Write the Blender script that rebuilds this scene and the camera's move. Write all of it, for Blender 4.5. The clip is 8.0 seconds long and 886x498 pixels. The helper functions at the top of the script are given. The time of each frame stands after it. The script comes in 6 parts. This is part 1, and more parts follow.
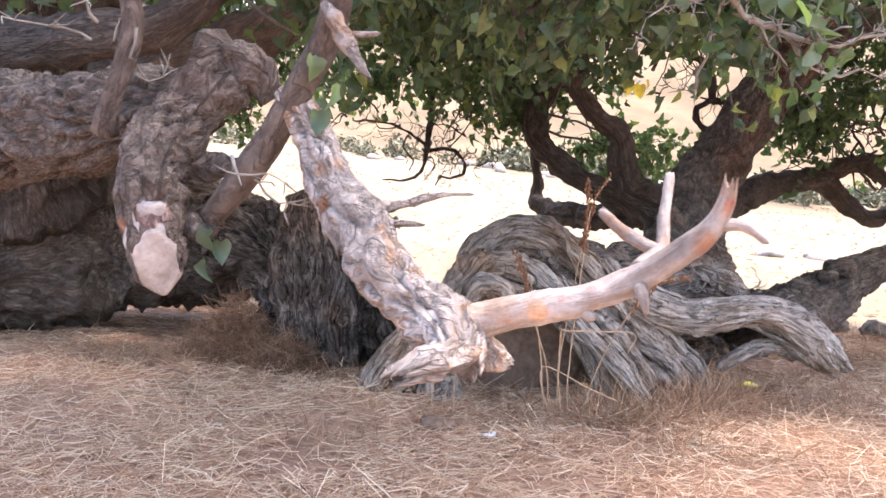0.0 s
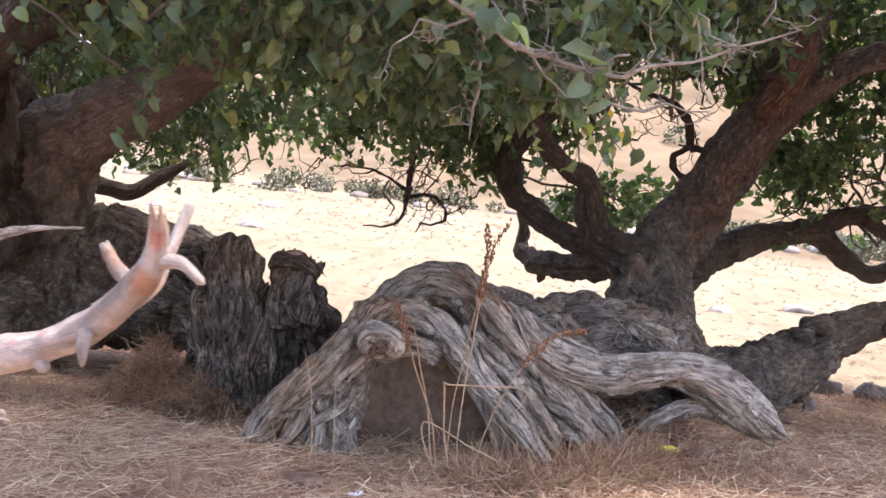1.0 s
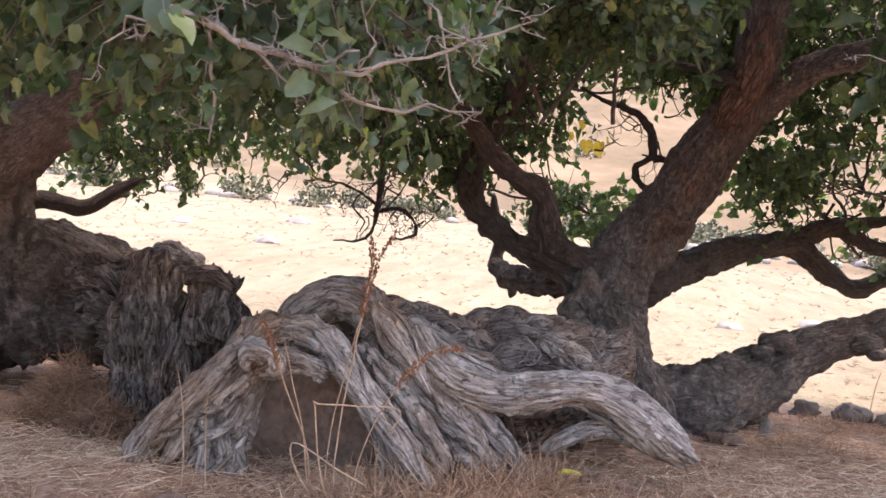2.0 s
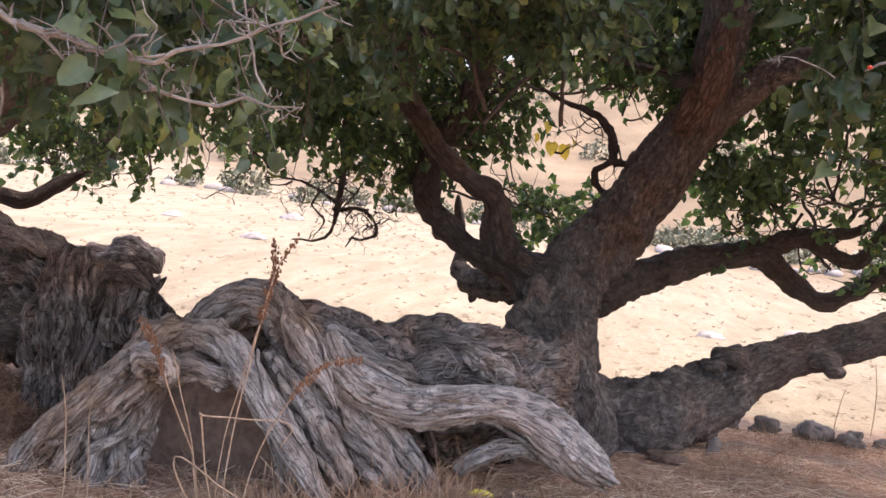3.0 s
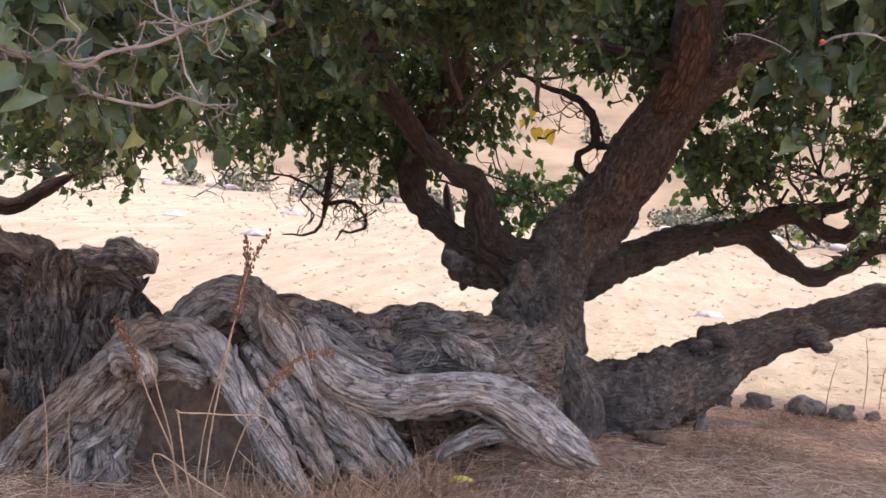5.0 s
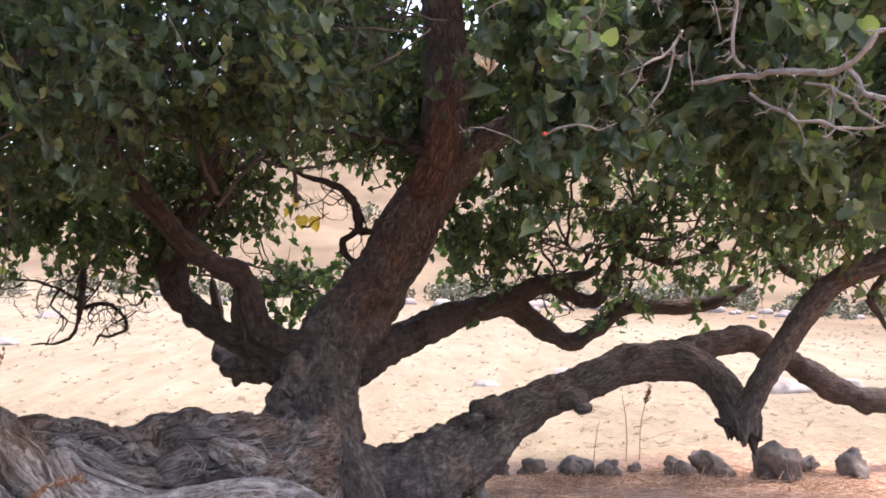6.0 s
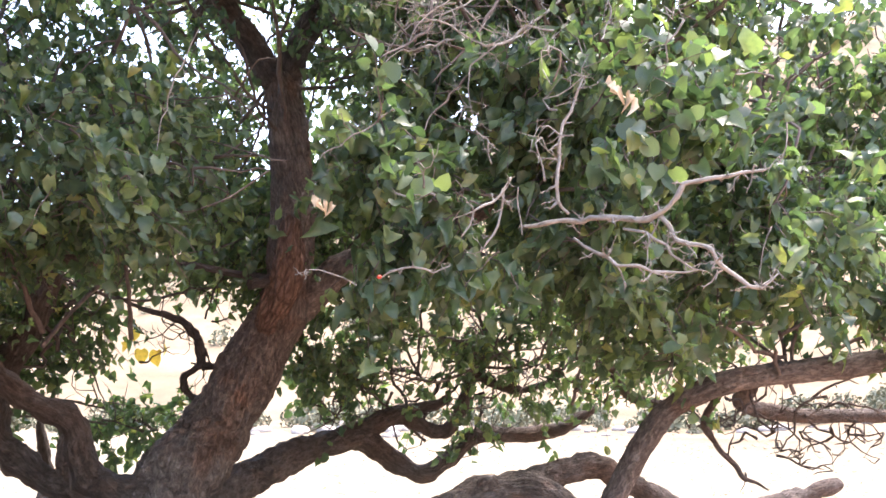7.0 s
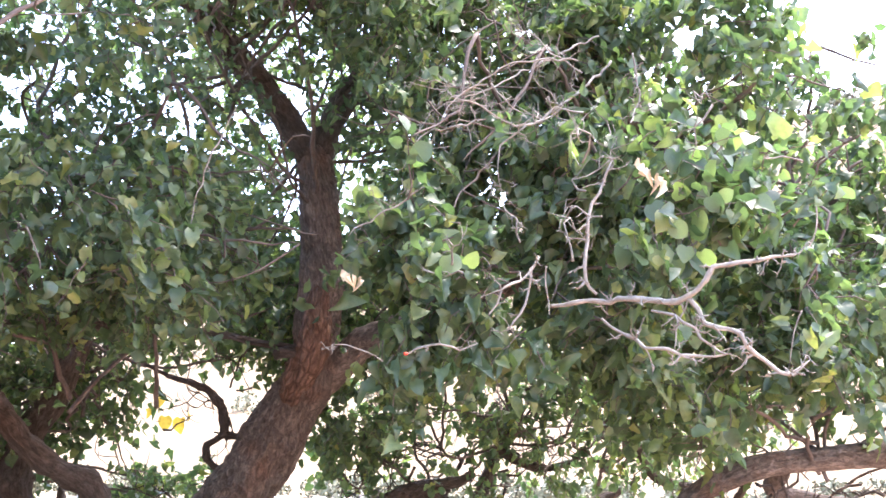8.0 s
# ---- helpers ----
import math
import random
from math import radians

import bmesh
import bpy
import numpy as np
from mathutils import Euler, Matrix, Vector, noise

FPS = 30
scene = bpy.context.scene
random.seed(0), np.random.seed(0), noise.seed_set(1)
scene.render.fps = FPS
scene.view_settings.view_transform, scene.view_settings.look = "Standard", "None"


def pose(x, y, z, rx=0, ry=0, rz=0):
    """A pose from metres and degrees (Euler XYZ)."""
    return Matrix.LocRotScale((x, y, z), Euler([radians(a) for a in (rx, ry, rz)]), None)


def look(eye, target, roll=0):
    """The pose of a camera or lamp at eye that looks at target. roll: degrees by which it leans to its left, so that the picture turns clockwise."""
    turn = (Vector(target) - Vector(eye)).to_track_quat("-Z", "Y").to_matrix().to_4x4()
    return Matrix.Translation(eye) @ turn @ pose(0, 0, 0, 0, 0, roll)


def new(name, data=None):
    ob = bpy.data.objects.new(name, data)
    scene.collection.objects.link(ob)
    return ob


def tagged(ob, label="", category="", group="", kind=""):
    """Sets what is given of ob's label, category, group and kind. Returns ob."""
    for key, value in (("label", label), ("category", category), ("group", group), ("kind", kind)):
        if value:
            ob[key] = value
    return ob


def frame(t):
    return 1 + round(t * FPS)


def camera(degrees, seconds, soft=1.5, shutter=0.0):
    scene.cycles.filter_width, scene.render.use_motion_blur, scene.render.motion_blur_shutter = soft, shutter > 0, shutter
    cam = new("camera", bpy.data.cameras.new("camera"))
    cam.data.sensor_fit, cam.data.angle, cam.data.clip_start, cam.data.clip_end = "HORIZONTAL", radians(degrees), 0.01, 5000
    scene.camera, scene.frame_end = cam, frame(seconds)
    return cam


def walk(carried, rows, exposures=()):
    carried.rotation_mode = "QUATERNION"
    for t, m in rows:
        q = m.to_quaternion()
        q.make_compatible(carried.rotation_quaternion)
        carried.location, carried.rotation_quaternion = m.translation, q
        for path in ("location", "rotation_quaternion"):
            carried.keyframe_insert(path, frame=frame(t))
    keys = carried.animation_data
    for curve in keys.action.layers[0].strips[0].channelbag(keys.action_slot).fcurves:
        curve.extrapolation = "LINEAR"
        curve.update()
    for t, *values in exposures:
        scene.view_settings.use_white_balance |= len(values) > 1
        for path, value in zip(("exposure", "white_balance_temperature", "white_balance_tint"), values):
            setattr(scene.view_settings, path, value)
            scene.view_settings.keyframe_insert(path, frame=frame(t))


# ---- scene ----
cam = camera(53.9, 8.0, shutter=0.12)
PATH = [
    (0, (0.256, -0.038, 1.244), (0.165, 1.946, 1.008), 1.1),
    (0.5, (0.715, -0.001, 1.258), (0.472, 1.978, 1.1), 0.3),
    (1, (1.121, 0.244, 1.23), (0.882, 2.226, 1.103), 1.8),
    (1.5, (1.507, 0.415, 1.229), (1.265, 2.398, 1.14), 1.7),
    (2, (1.912, 0.535, 1.231), (1.558, 2.501, 1.137), 1.4),
    (2.2, (2.023, 0.606, 1.229), (1.702, 2.577, 1.129), 1.6),
    (3.3, (2.408, 0.885, 1.287), (2.013, 2.844, 1.201), 2.9),
    (3.5, (2.454, 0.874, 1.296), (2.036, 2.829, 1.232), 2.5),
    (4, (2.489, 0.838, 1.304), (2.033, 2.785, 1.317), 2.0),
    (4.2, (2.486, 0.843, 1.304), (2.02, 2.788, 1.333), 2.0),
    (5.3, (2.503, 0.868, 1.26), (2.2, 2.839, 1.108), -1.0),
    (5.5, (2.514, 0.869, 1.257), (2.294, 2.851, 1.113), -2.2),
    (6, (2.59, 0.87, 1.328), (2.709, 2.866, 1.377), -3.5),
    (6.2, (2.61, 0.88, 1.34), (2.79, 2.869, 1.441), -4.0),
    (6.5, (2.624, 0.856, 1.377), (2.9, 2.83, 1.545), -4.4),
    (7, (2.694, 0.862, 1.411), (3.144, 2.788, 1.711), -4.9),
    (7.5, (2.697, 0.836, 1.429), (3.221, 2.717, 1.86), -5.1),
    (8, (2.685, 0.841, 1.44), (3.081, 2.747, 1.901), -3.4),
]
walk(cam, [(t, look(eye, target, roll)) for t, eye, target, roll in PATH],
     exposures=[(0, 2.75, 6900, 23), (0.4, 2.62, 6900, 23), (1.0, 2.4, 6900, 24), (2.2, 2.3, 7000, 26), (4.2, 2.1, 6850, 28),
                (5.5, 2.15, 6850, 27), (6.5, 2.5, 6750, 25), (7.0, 3.1, 6650, 21), (8.0, 3.65, 6350, 21)])

# ---- world, sun ----
SUN_ELEV, SUN_AZ = radians(64), radians(68)   # azimuth from +y towards +x
world = bpy.data.worlds.new("world")
scene.world = world
world.use_nodes = True
wt = world.node_tree
sky = wt.nodes.new("ShaderNodeTexSky")
sky.sky_type, sky.sun_disc = "NISHITA", False
sky.sun_elevation, sky.sun_rotation = SUN_ELEV, SUN_AZ
sky.dust_density, sky.air_density = 3.0, 1.2
wt.links.new(sky.outputs[0], wt.nodes["Background"].inputs[0])
wt.nodes["Background"].inputs[1].default_value = 0.15
sun = new("sun", bpy.data.lights.new("sun", "SUN"))
sun.data.energy, sun.data.angle, sun.data.color = 1.18, radians(7), (1.0, 0.95, 0.86)
toward = Vector((math.sin(SUN_AZ) * math.cos(SUN_ELEV), math.cos(SUN_AZ) * math.cos(SUN_ELEV), math.sin(SUN_ELEV)))
sun.matrix_world = look(toward * 50, (0, 0, 0))

# ---- materials ----


def shader(name, rough=0.9):
    m = bpy.data.materials.new(name)
    m.use_nodes = True
    t = m.node_tree
    b = t.nodes["Principled BSDF"]
    b.inputs["Roughness"].default_value = rough
    b.inputs["Specular IOR Level"].default_value = 0.25
    return m, t, b


def add(t, kind, **sets):
    n = t.nodes.new("ShaderNode" + kind)
    for key, value in sets.items():
        n.inputs[key.replace("_", " ")].default_value = value
    return n


def ramp(t, source, *stops):
    n = t.nodes.new("ShaderNodeValToRGB")
    el = n.color_ramp.elements
    while len(el) < len(stops):
        el.new(0.5)
    for e, (p, c) in zip(el, stops):
        e.position, e.color = p, (*c, 1)
    t.links.new(source, n.inputs[0])
    return n.outputs[0]


def blend(t, fac, a, b, mode="MIX"):
    n = t.nodes.new("ShaderNodeMix")
    n.data_type, n.blend_type = "RGBA", mode
    for value, slot in ((fac, 0), (a, 6), (b, 7)):
        if isinstance(value, (int, float)):
            n.inputs[slot].default_value = value
        elif isinstance(value, tuple):
            n.inputs[slot].default_value = (*value, 1)
        else:
            t.links.new(value, n.inputs[slot])
    return n.outputs[2]


def fibre_coords(t, along, across):
    """Coordinates that run with the grain: the tube's uv in metres, stretched."""
    uv = t.nodes.new("ShaderNodeUVMap")
    mp = t.nodes.new("ShaderNodeMapping")
    mp.inputs["Scale"].default_value = (along, across, 1)
    t.links.new(uv.outputs[0], mp.inputs[0])
    return mp.outputs[0]


def wood(name, dark, mid, light, along=3.0, across=22.0, stain=None, bump=0.6, rough=0.9, amount=0.4, crackle=0.0, plates=0.0, second=None, spots=(), fissure=0.0):
    """Bark or weathered wood: grain along the limb, blotches, cracks, and a stain where given."""
    m, t, b = shader(name, rough)
    co = fibre_coords(t, along, across)
    grain = add(t, "TexNoise", Scale=1.0, Detail=8.0, Roughness=0.65, Distortion=0.6)
    t.links.new(co, grain.inputs["Vector"])
    pos = t.nodes.new("ShaderNodeTexCoord")
    blot = add(t, "TexNoise", Scale=3.5, Detail=6.0, Roughness=0.6)
    fine = add(t, "TexNoise", Scale=70.0, Detail=5.0, Roughness=0.7)
    for n in (blot, fine):
        t.links.new(pos.outputs["Object"], n.inputs["Vector"])
    col = ramp(t, grain.outputs[0], (0.30, dark), (0.50, mid), (0.68, light))
    col = blend(t, 0.55, col, ramp(t, blot.outputs[0], (0.3, (0.45, 0.43, 0.42)), (0.7, (1.35, 1.32, 1.3))), "MULTIPLY")
    col = blend(t, 0.5, col, ramp(t, fine.outputs[0], (0.3, (0.6, 0.6, 0.6)), (0.7, (1.25, 1.25, 1.25))), "MULTIPLY")
    rise = grain.outputs[0]
    if crackle:
        cr = add(t, "TexNoise", Scale=0.55, Detail=5.0, Roughness=0.55, Distortion=1.2)
        t.links.new(co, cr.inputs["Vector"])
        line = ramp(t, cr.outputs[0], (0.455, (1, 1, 1)), (0.5, (0, 0, 0)), (0.545, (1, 1, 1)))
        col = blend(t, crackle, col, ramp(t, line, (0.0, (0.16, 0.13, 0.11)), (0.6, (1, 1, 1))), "MULTIPLY")
        rise = blend(t, 0.8, rise, line, "MULTIPLY")
    if plates:
        vo = t.nodes.new("ShaderNodeTexVoronoi")
        vo.feature = "DISTANCE_TO_EDGE"
        vo.inputs["Scale"].default_value = 0.7
        warp = t.nodes.new("ShaderNodeVectorMath")
        warp.operation = "MULTIPLY_ADD"
        warp.inputs[1].default_value = (2.2, 2.2, 2.2)
        t.links.new(blot.outputs["Color"], warp.inputs[0])
        t.links.new(co, warp.inputs[2])
        t.links.new(warp.outputs[0], vo.inputs["Vector"])
        line = ramp(t, vo.outputs["Distance"], (0.0, (0, 0, 0)), (0.22, (1, 1, 1)))
        col = blend(t, plates, col, ramp(t, line, (0.0, (0.34, 0.30, 0.28)), (0.8, (1.1, 1.1, 1.1))), "MULTIPLY")
        rise = blend(t, 0.5, rise, line)
    if fissure:
        # thin dark splits that run with the grain, and a few across it
        for scale, lo in (((along * 1.8, across * 1.9), 0.385), ((along * 7.0, across * 0.6), 0.325)):
            fi = add(t, "TexNoise", Scale=1.0, Detail=3.0, Roughness=0.5, Distortion=0.4)
            t.links.new(fibre_coords(t, *scale), fi.inputs["Vector"])
            line = ramp(t, fi.outputs[0], (lo, (0, 0, 0)), (lo + 0.04, (1, 1, 1)))
            col = blend(t, fissure, col, ramp(t, line, (0.0, (0.22, 0.19, 0.17)), (1.0, (1, 1, 1))), "MULTIPLY")
            rise = blend(t, 0.6, rise, line, "MULTIPLY")
    if stain:
        st = add(t, "TexNoise", Scale=2.3, Detail=4.0, Roughness=0.55)
        mp = t.nodes.new("ShaderNodeMapping")
        mp.inputs["Location"].default_value = (7.3, 2.1, 4.4)
        t.links.new(pos.outputs["Object"], mp.inputs[0])
        t.links.new(mp.outputs[0], st.inputs["Vector"])
        mask = ramp(t, st.outputs[0], (1 - amount - 0.12, (0, 0, 0)), (1 - amount + 0.1, (1, 1, 1)))
        col = blend(t, mask, col, blend(t, 1.0, col, stain, "MULTIPLY"))
    for place, size, tone in spots:
        # a stain of its own round one place, with a ragged soft edge
        far = t.nodes.new("ShaderNodeVectorMath")
        far.operation = "DISTANCE"
        far.inputs[1].default_value = place
        t.links.new(pos.outputs["Object"], far.inputs[0])
        rag = add(t, "TexNoise", Scale=0.9 / size, Detail=5.0, Roughness=0.7)
        t.links.new(pos.outputs["Object"], rag.inputs["Vector"])
        su = t.nodes.new("ShaderNodeMath")
        su.operation = "MULTIPLY_ADD"
        su.inputs[1].default_value = 1.0 / size
        t.links.new(far.outputs["Value"], su.inputs[0])
        t.links.new(rag.outputs[0], su.inputs[2])
        col = blend(t, ramp(t, su.outputs[0], (0.75, (0.85, 0.85, 0.85)), (1.0, (0, 0, 0))), col, blend(t, 1.0, col, tone, "MULTIPLY"))
    if second:
        s2 = add(t, "TexNoise", Scale=9.0, Detail=4.0, Roughness=0.6)
        t.links.new(pos.outputs["Object"], s2.inputs["Vector"])
        col = blend(t, ramp(t, s2.outputs[0], (0.57, (0, 0, 0)), (0.64, (1, 1, 1))), col, blend(t, 1.0, col, second, "MULTIPLY"))
    t.links.new(col, b.inputs["Base Color"])
    bp = add(t, "Bump", Strength=bump, Distance=0.03)
    hsum = t.nodes.new("ShaderNodeMath")
    hsum.operation = "MULTIPLY_ADD"
    hsum.inputs[1].default_value = 0.25
    t.links.new(fine.outputs[0], hsum.inputs[0])
    t.links.new(rise, hsum.inputs[2])
    t.links.new(hsum.outputs[0], bp.inputs["Height"])
    t.links.new(bp.outputs[0], b.inputs["Normal"])
    return m


BARK = wood("bark", (0.085, 0.07, 0.061), (0.168, 0.141, 0.123), (0.285, 0.247, 0.22), 14.0, 30.0, (1.14, 0.79, 0.62), 1.0, amount=0.34, crackle=0.3, fissure=0.25)
BARK_DARK = wood("dark_bark", (0.06, 0.049, 0.043), (0.105, 0.087, 0.076), (0.165, 0.14, 0.124), 12.0, 34.0, (1.0, 0.86, 0.76), 1.0, amount=0.4, crackle=0.3, fissure=0.25)
KNOBBY = wood("knobby_grey_bark", (0.07, 0.057, 0.049), (0.14, 0.118, 0.103), (0.24, 0.208, 0.187), 28.0, 40.0, (1.0, 0.84, 0.72), 1.0, amount=0.35, crackle=0.4, spots=(((-0.46, 1.79, 1.09), 0.10, (2.2, 1.75, 1.85)), ((-0.545, 1.81, 1.05), 0.06, (2.2, 1.3, 0.9))), fissure=0.25)
TAUPE_BARK = wood("taupe_bark", (0.14, 0.117, 0.102), (0.235, 0.2, 0.177), (0.34, 0.298, 0.268), 14.0, 40.0, (0.98, 0.9, 0.84), 0.9, amount=0.36, crackle=0.25, fissure=0.2)
SMOOTH_BARK = wood("smooth_bark", (0.06, 0.048, 0.041), (0.105, 0.086, 0.074), (0.16, 0.135, 0.118), 16.0, 30.0, (1.1, 0.8, 0.68), 0.8, crackle=0.3)
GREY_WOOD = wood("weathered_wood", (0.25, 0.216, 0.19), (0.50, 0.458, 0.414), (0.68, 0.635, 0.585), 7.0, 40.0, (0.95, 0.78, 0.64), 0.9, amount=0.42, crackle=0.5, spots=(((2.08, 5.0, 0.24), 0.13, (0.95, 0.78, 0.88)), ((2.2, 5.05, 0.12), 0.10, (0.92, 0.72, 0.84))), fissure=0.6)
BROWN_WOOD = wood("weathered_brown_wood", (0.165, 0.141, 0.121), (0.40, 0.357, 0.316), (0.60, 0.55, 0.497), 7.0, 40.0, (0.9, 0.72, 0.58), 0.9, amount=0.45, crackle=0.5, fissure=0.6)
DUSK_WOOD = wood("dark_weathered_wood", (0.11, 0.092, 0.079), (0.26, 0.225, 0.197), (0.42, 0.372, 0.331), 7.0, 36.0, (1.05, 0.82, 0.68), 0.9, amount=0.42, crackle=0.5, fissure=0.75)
CHAR_WOOD = wood("charred_wood", (0.055, 0.046, 0.04), (0.16, 0.136, 0.119), (0.36, 0.317, 0.283), 7.0, 34.0, (1.1, 0.85, 0.7), 1.0, crackle=0.7, fissure=0.75)
PALE_WOOD = wood("bleached_wood", (0.20, 0.165, 0.142), (0.35, 0.31, 0.282), (0.56, 0.525, 0.50), 16.0, 34.0, (0.55, 0.47, 0.42), 1.0, amount=0.32, crackle=0.35, second=(0.95, 0.72, 0.56), spots=(((0.385, 1.35, 1.015), 0.05, (1.15, 0.30, 0.32)), ((0.425, 1.35, 1.03), 0.04, (1.15, 0.32, 0.34)), ((0.345, 1.36, 0.98), 0.05, (1.2, 0.78, 0.45)), ((0.60, 1.32, 1.10), 0.05, (1.0, 0.6, 0.4)), ((0.63, 1.29, 1.16), 0.04, (1.0, 0.5, 0.36)), ((-0.06, 1.66, 1.12), 0.06, (0.85, 0.42, 0.22))), fissure=0.25)
PEELED_WOOD = wood("peeled_wood", (0.20, 0.17, 0.15), (0.33, 0.292, 0.265), (0.48, 0.442, 0.415), 7.0, 26.0, (0.62, 0.56, 0.54), 0.6, amount=0.38, second=(1.0, 0.82, 0.70), spots=(((0.385, 1.35, 1.015), 0.05, (1.15, 0.30, 0.32)), ((0.425, 1.35, 1.03), 0.04, (1.15, 0.32, 0.34)), ((0.345, 1.36, 0.98), 0.05, (1.2, 0.78, 0.45)), ((0.60, 1.32, 1.10), 0.05, (1.0, 0.6, 0.4)), ((0.63, 1.29, 1.16), 0.04, (1.0, 0.5, 0.36)), ((-0.06, 1.66, 1.12), 0.06, (0.85, 0.42, 0.22))))
RUST_BARK = wood("rust_brown_bark", (0.085, 0.05, 0.037), (0.165, 0.104, 0.076), (0.25, 0.17, 0.128), 12.0, 34.0, None, 1.0, plates=0.6)
TWIG = wood("twig_bark", (0.06, 0.05, 0.045), (0.12, 0.10, 0.09), (0.20, 0.175, 0.155), 8.0, 20.0, None, 0.3)
DEAD_TWIG = wood("dead_twig_wood", (0.11, 0.102, 0.09), (0.225, 0.216, 0.192), (0.35, 0.34, 0.308), 8.0, 20.0, None, 0.3)


def leaf_material(name, low, mid, high, glow, single=False):
    m, t, b = shader(name, 0.42)
    b.inputs["Specular IOR Level"].default_value = 0.5
    geo = t.nodes.new("ShaderNodeNewGeometry")
    pos = t.nodes.new("ShaderNodeTexCoord")
    blot = add(t, "TexNoise", Scale=32.0, Detail=4.0)
    t.links.new(pos.outputs["Object"], blot.inputs["Vector"])
    info = t.nodes.new("ShaderNodeObjectInfo")
    col = ramp(t, info.outputs["Random"] if single else geo.outputs["Random Per Island"], (0.0, low), (0.55, mid), (0.95, high), (0.993, (high[0] * 1.5, high[1] * 1.2, high[2])))
    col = blend(t, 0.5, col, ramp(t, blot.outputs[0], (0.3, (0.55, 0.62, 0.62)), (0.7, (1.35, 1.28, 1.2))), "MULTIPLY")
    t.links.new(col, b.inputs["Base Color"])
    tr = t.nodes.new("ShaderNodeBsdfTranslucent")
    t.links.new(blend(t, 1.0, col, glow, "MULTIPLY"), tr.inputs[0])
    mix = t.nodes.new("ShaderNodeMixShader")
    mix.inputs[0].default_value = 0.44
    t.links.new(b.outputs[0], mix.inputs[1])
    t.links.new(tr.outputs[0], mix.inputs[2])
    t.links.new(mix.outputs[0], t.nodes["Material Output"].inputs[0])
    return m


GREENS = ((0.052, 0.086, 0.058), (0.086, 0.134, 0.078), (0.160, 0.212, 0.104), (1.38, 1.62, 0.78))
LEAF = leaf_material("leaf", *GREENS)
NEAR_LEAF = leaf_material("near_leaf", *GREENS, single=True)
YELLOW_LEAF = leaf_material("yellow_leaf", (0.42, 0.33, 0.08), (0.5, 0.38, 0.09), (0.55, 0.45, 0.15), (1.4, 1.3, 0.7))


def ground_material():
    m, t, b = shader("dry_ground", 0.97)
    pos = t.nodes.new("ShaderNodeTexCoord")
    sep = t.nodes.new("ShaderNodeSeparateXYZ")
    t.links.new(pos.outputs["Object"], sep.inputs[0])
    big = add(t, "TexNoise", Scale=0.9, Detail=5.0, Roughness=0.6)
    small = add(t, "TexNoise", Scale=14.0, Detail=8.0, Roughness=0.7)
    wide = add(t, "TexNoise", Scale=0.12, Detail=6.0, Roughness=0.65)
    streak = add(t, "TexNoise", Scale=1.0, Detail=7.0, Roughness=0.7)
    mp = t.nodes.new("ShaderNodeMapping")
    mp.inputs["Scale"].default_value = (2.2, 0.45, 1.0)
    t.links.new(pos.outputs["Object"], mp.inputs[0])
    t.links.new(mp.outputs[0], streak.inputs["Vector"])
    for n in (big, small, wide):
        t.links.new(pos.outputs["Object"], n.inputs["Vector"])
    litter = ramp(t, small.outputs[0], (0.3, (0.21, 0.122, 0.082)), (0.5, (0.44, 0.278, 0.193)), (0.72, (0.66, 0.455, 0.322)))
    litter = blend(t, 0.6, litter, ramp(t, big.outputs[0], (0.3, (0.6, 0.56, 0.54)), (0.7, (1.25, 1.2, 1.15))), "MULTIPLY")
    grass = ramp(t, streak.outputs[0], (0.25, (0.180, 0.153, 0.100)), (0.5, (0.246, 0.213, 0.145)), (0.75, (0.310, 0.278, 0.20)))
    grass = blend(t, 0.7, grass, ramp(t, wide.outputs[0], (0.3, (0.72, 0.68, 0.64)), (0.7, (1.15, 1.12, 1.1))), "MULTIPLY")
    grass = blend(t, 0.45, grass, ramp(t, small.outputs[0], (0.3, (0.7, 0.66, 0.62)), (0.7, (1.2, 1.2, 1.2))), "MULTIPLY")
    # the hillside beyond the stream bed is browner and patchy
    slope = t.nodes.new("ShaderNodeMapRange")
    slope.inputs["From Min"].default_value, slope.inputs["From Max"].default_value = 37.0, 52.0
    across = t.nodes.new("ShaderNodeMath")
    across.operation = "MULTIPLY_ADD"
    across.inputs[1].default_value = 0.85
    t.links.new(sep.outputs[0], across.inputs[0])
    t.links.new(sep.outputs[1], across.inputs[2])
    t.links.new(across.outputs[0], slope.inputs[0])
    hill = ramp(t, wide.outputs[0], (0.3, (0.105, 0.078, 0.046)), (0.5, (0.16, 0.12, 0.072)), (0.7, (0.22, 0.168, 0.104)))
    grass = blend(t, slope.outputs[0], grass, hill)
    speck = add(t, "TexNoise", Scale=3.0, Detail=4.0, Roughness=0.8)
    mq = t.nodes.new("ShaderNodeMapping")
    mq.inputs["Scale"].default_value = (1.3, 0.4, 1.0)
    t.links.new(pos.outputs["Object"], mq.inputs[0])
    t.links.new(mq.outputs[0], speck.inputs["Vector"])
    grass = blend(t, 0.22, grass, ramp(t, speck.outputs[0], (0.36, (0.55, 0.5, 0.45)), (0.46, (1, 1, 1))), "MULTIPLY")
    # the litter under the trees gives way to the dry field
    edge = t.nodes.new("ShaderNodeMath")
    edge.operation = "MULTIPLY_ADD"
    edge.inputs[1].default_value = 2.4
    t.links.new(big.outputs[0], edge.inputs[0])
    t.links.new(sep.outputs[1], edge.inputs[2])
    scaled = t.nodes.new("ShaderNodeMapRange")
    scaled.inputs["From Min"].default_value, scaled.inputs["From Max"].default_value = 9.6, 10.6
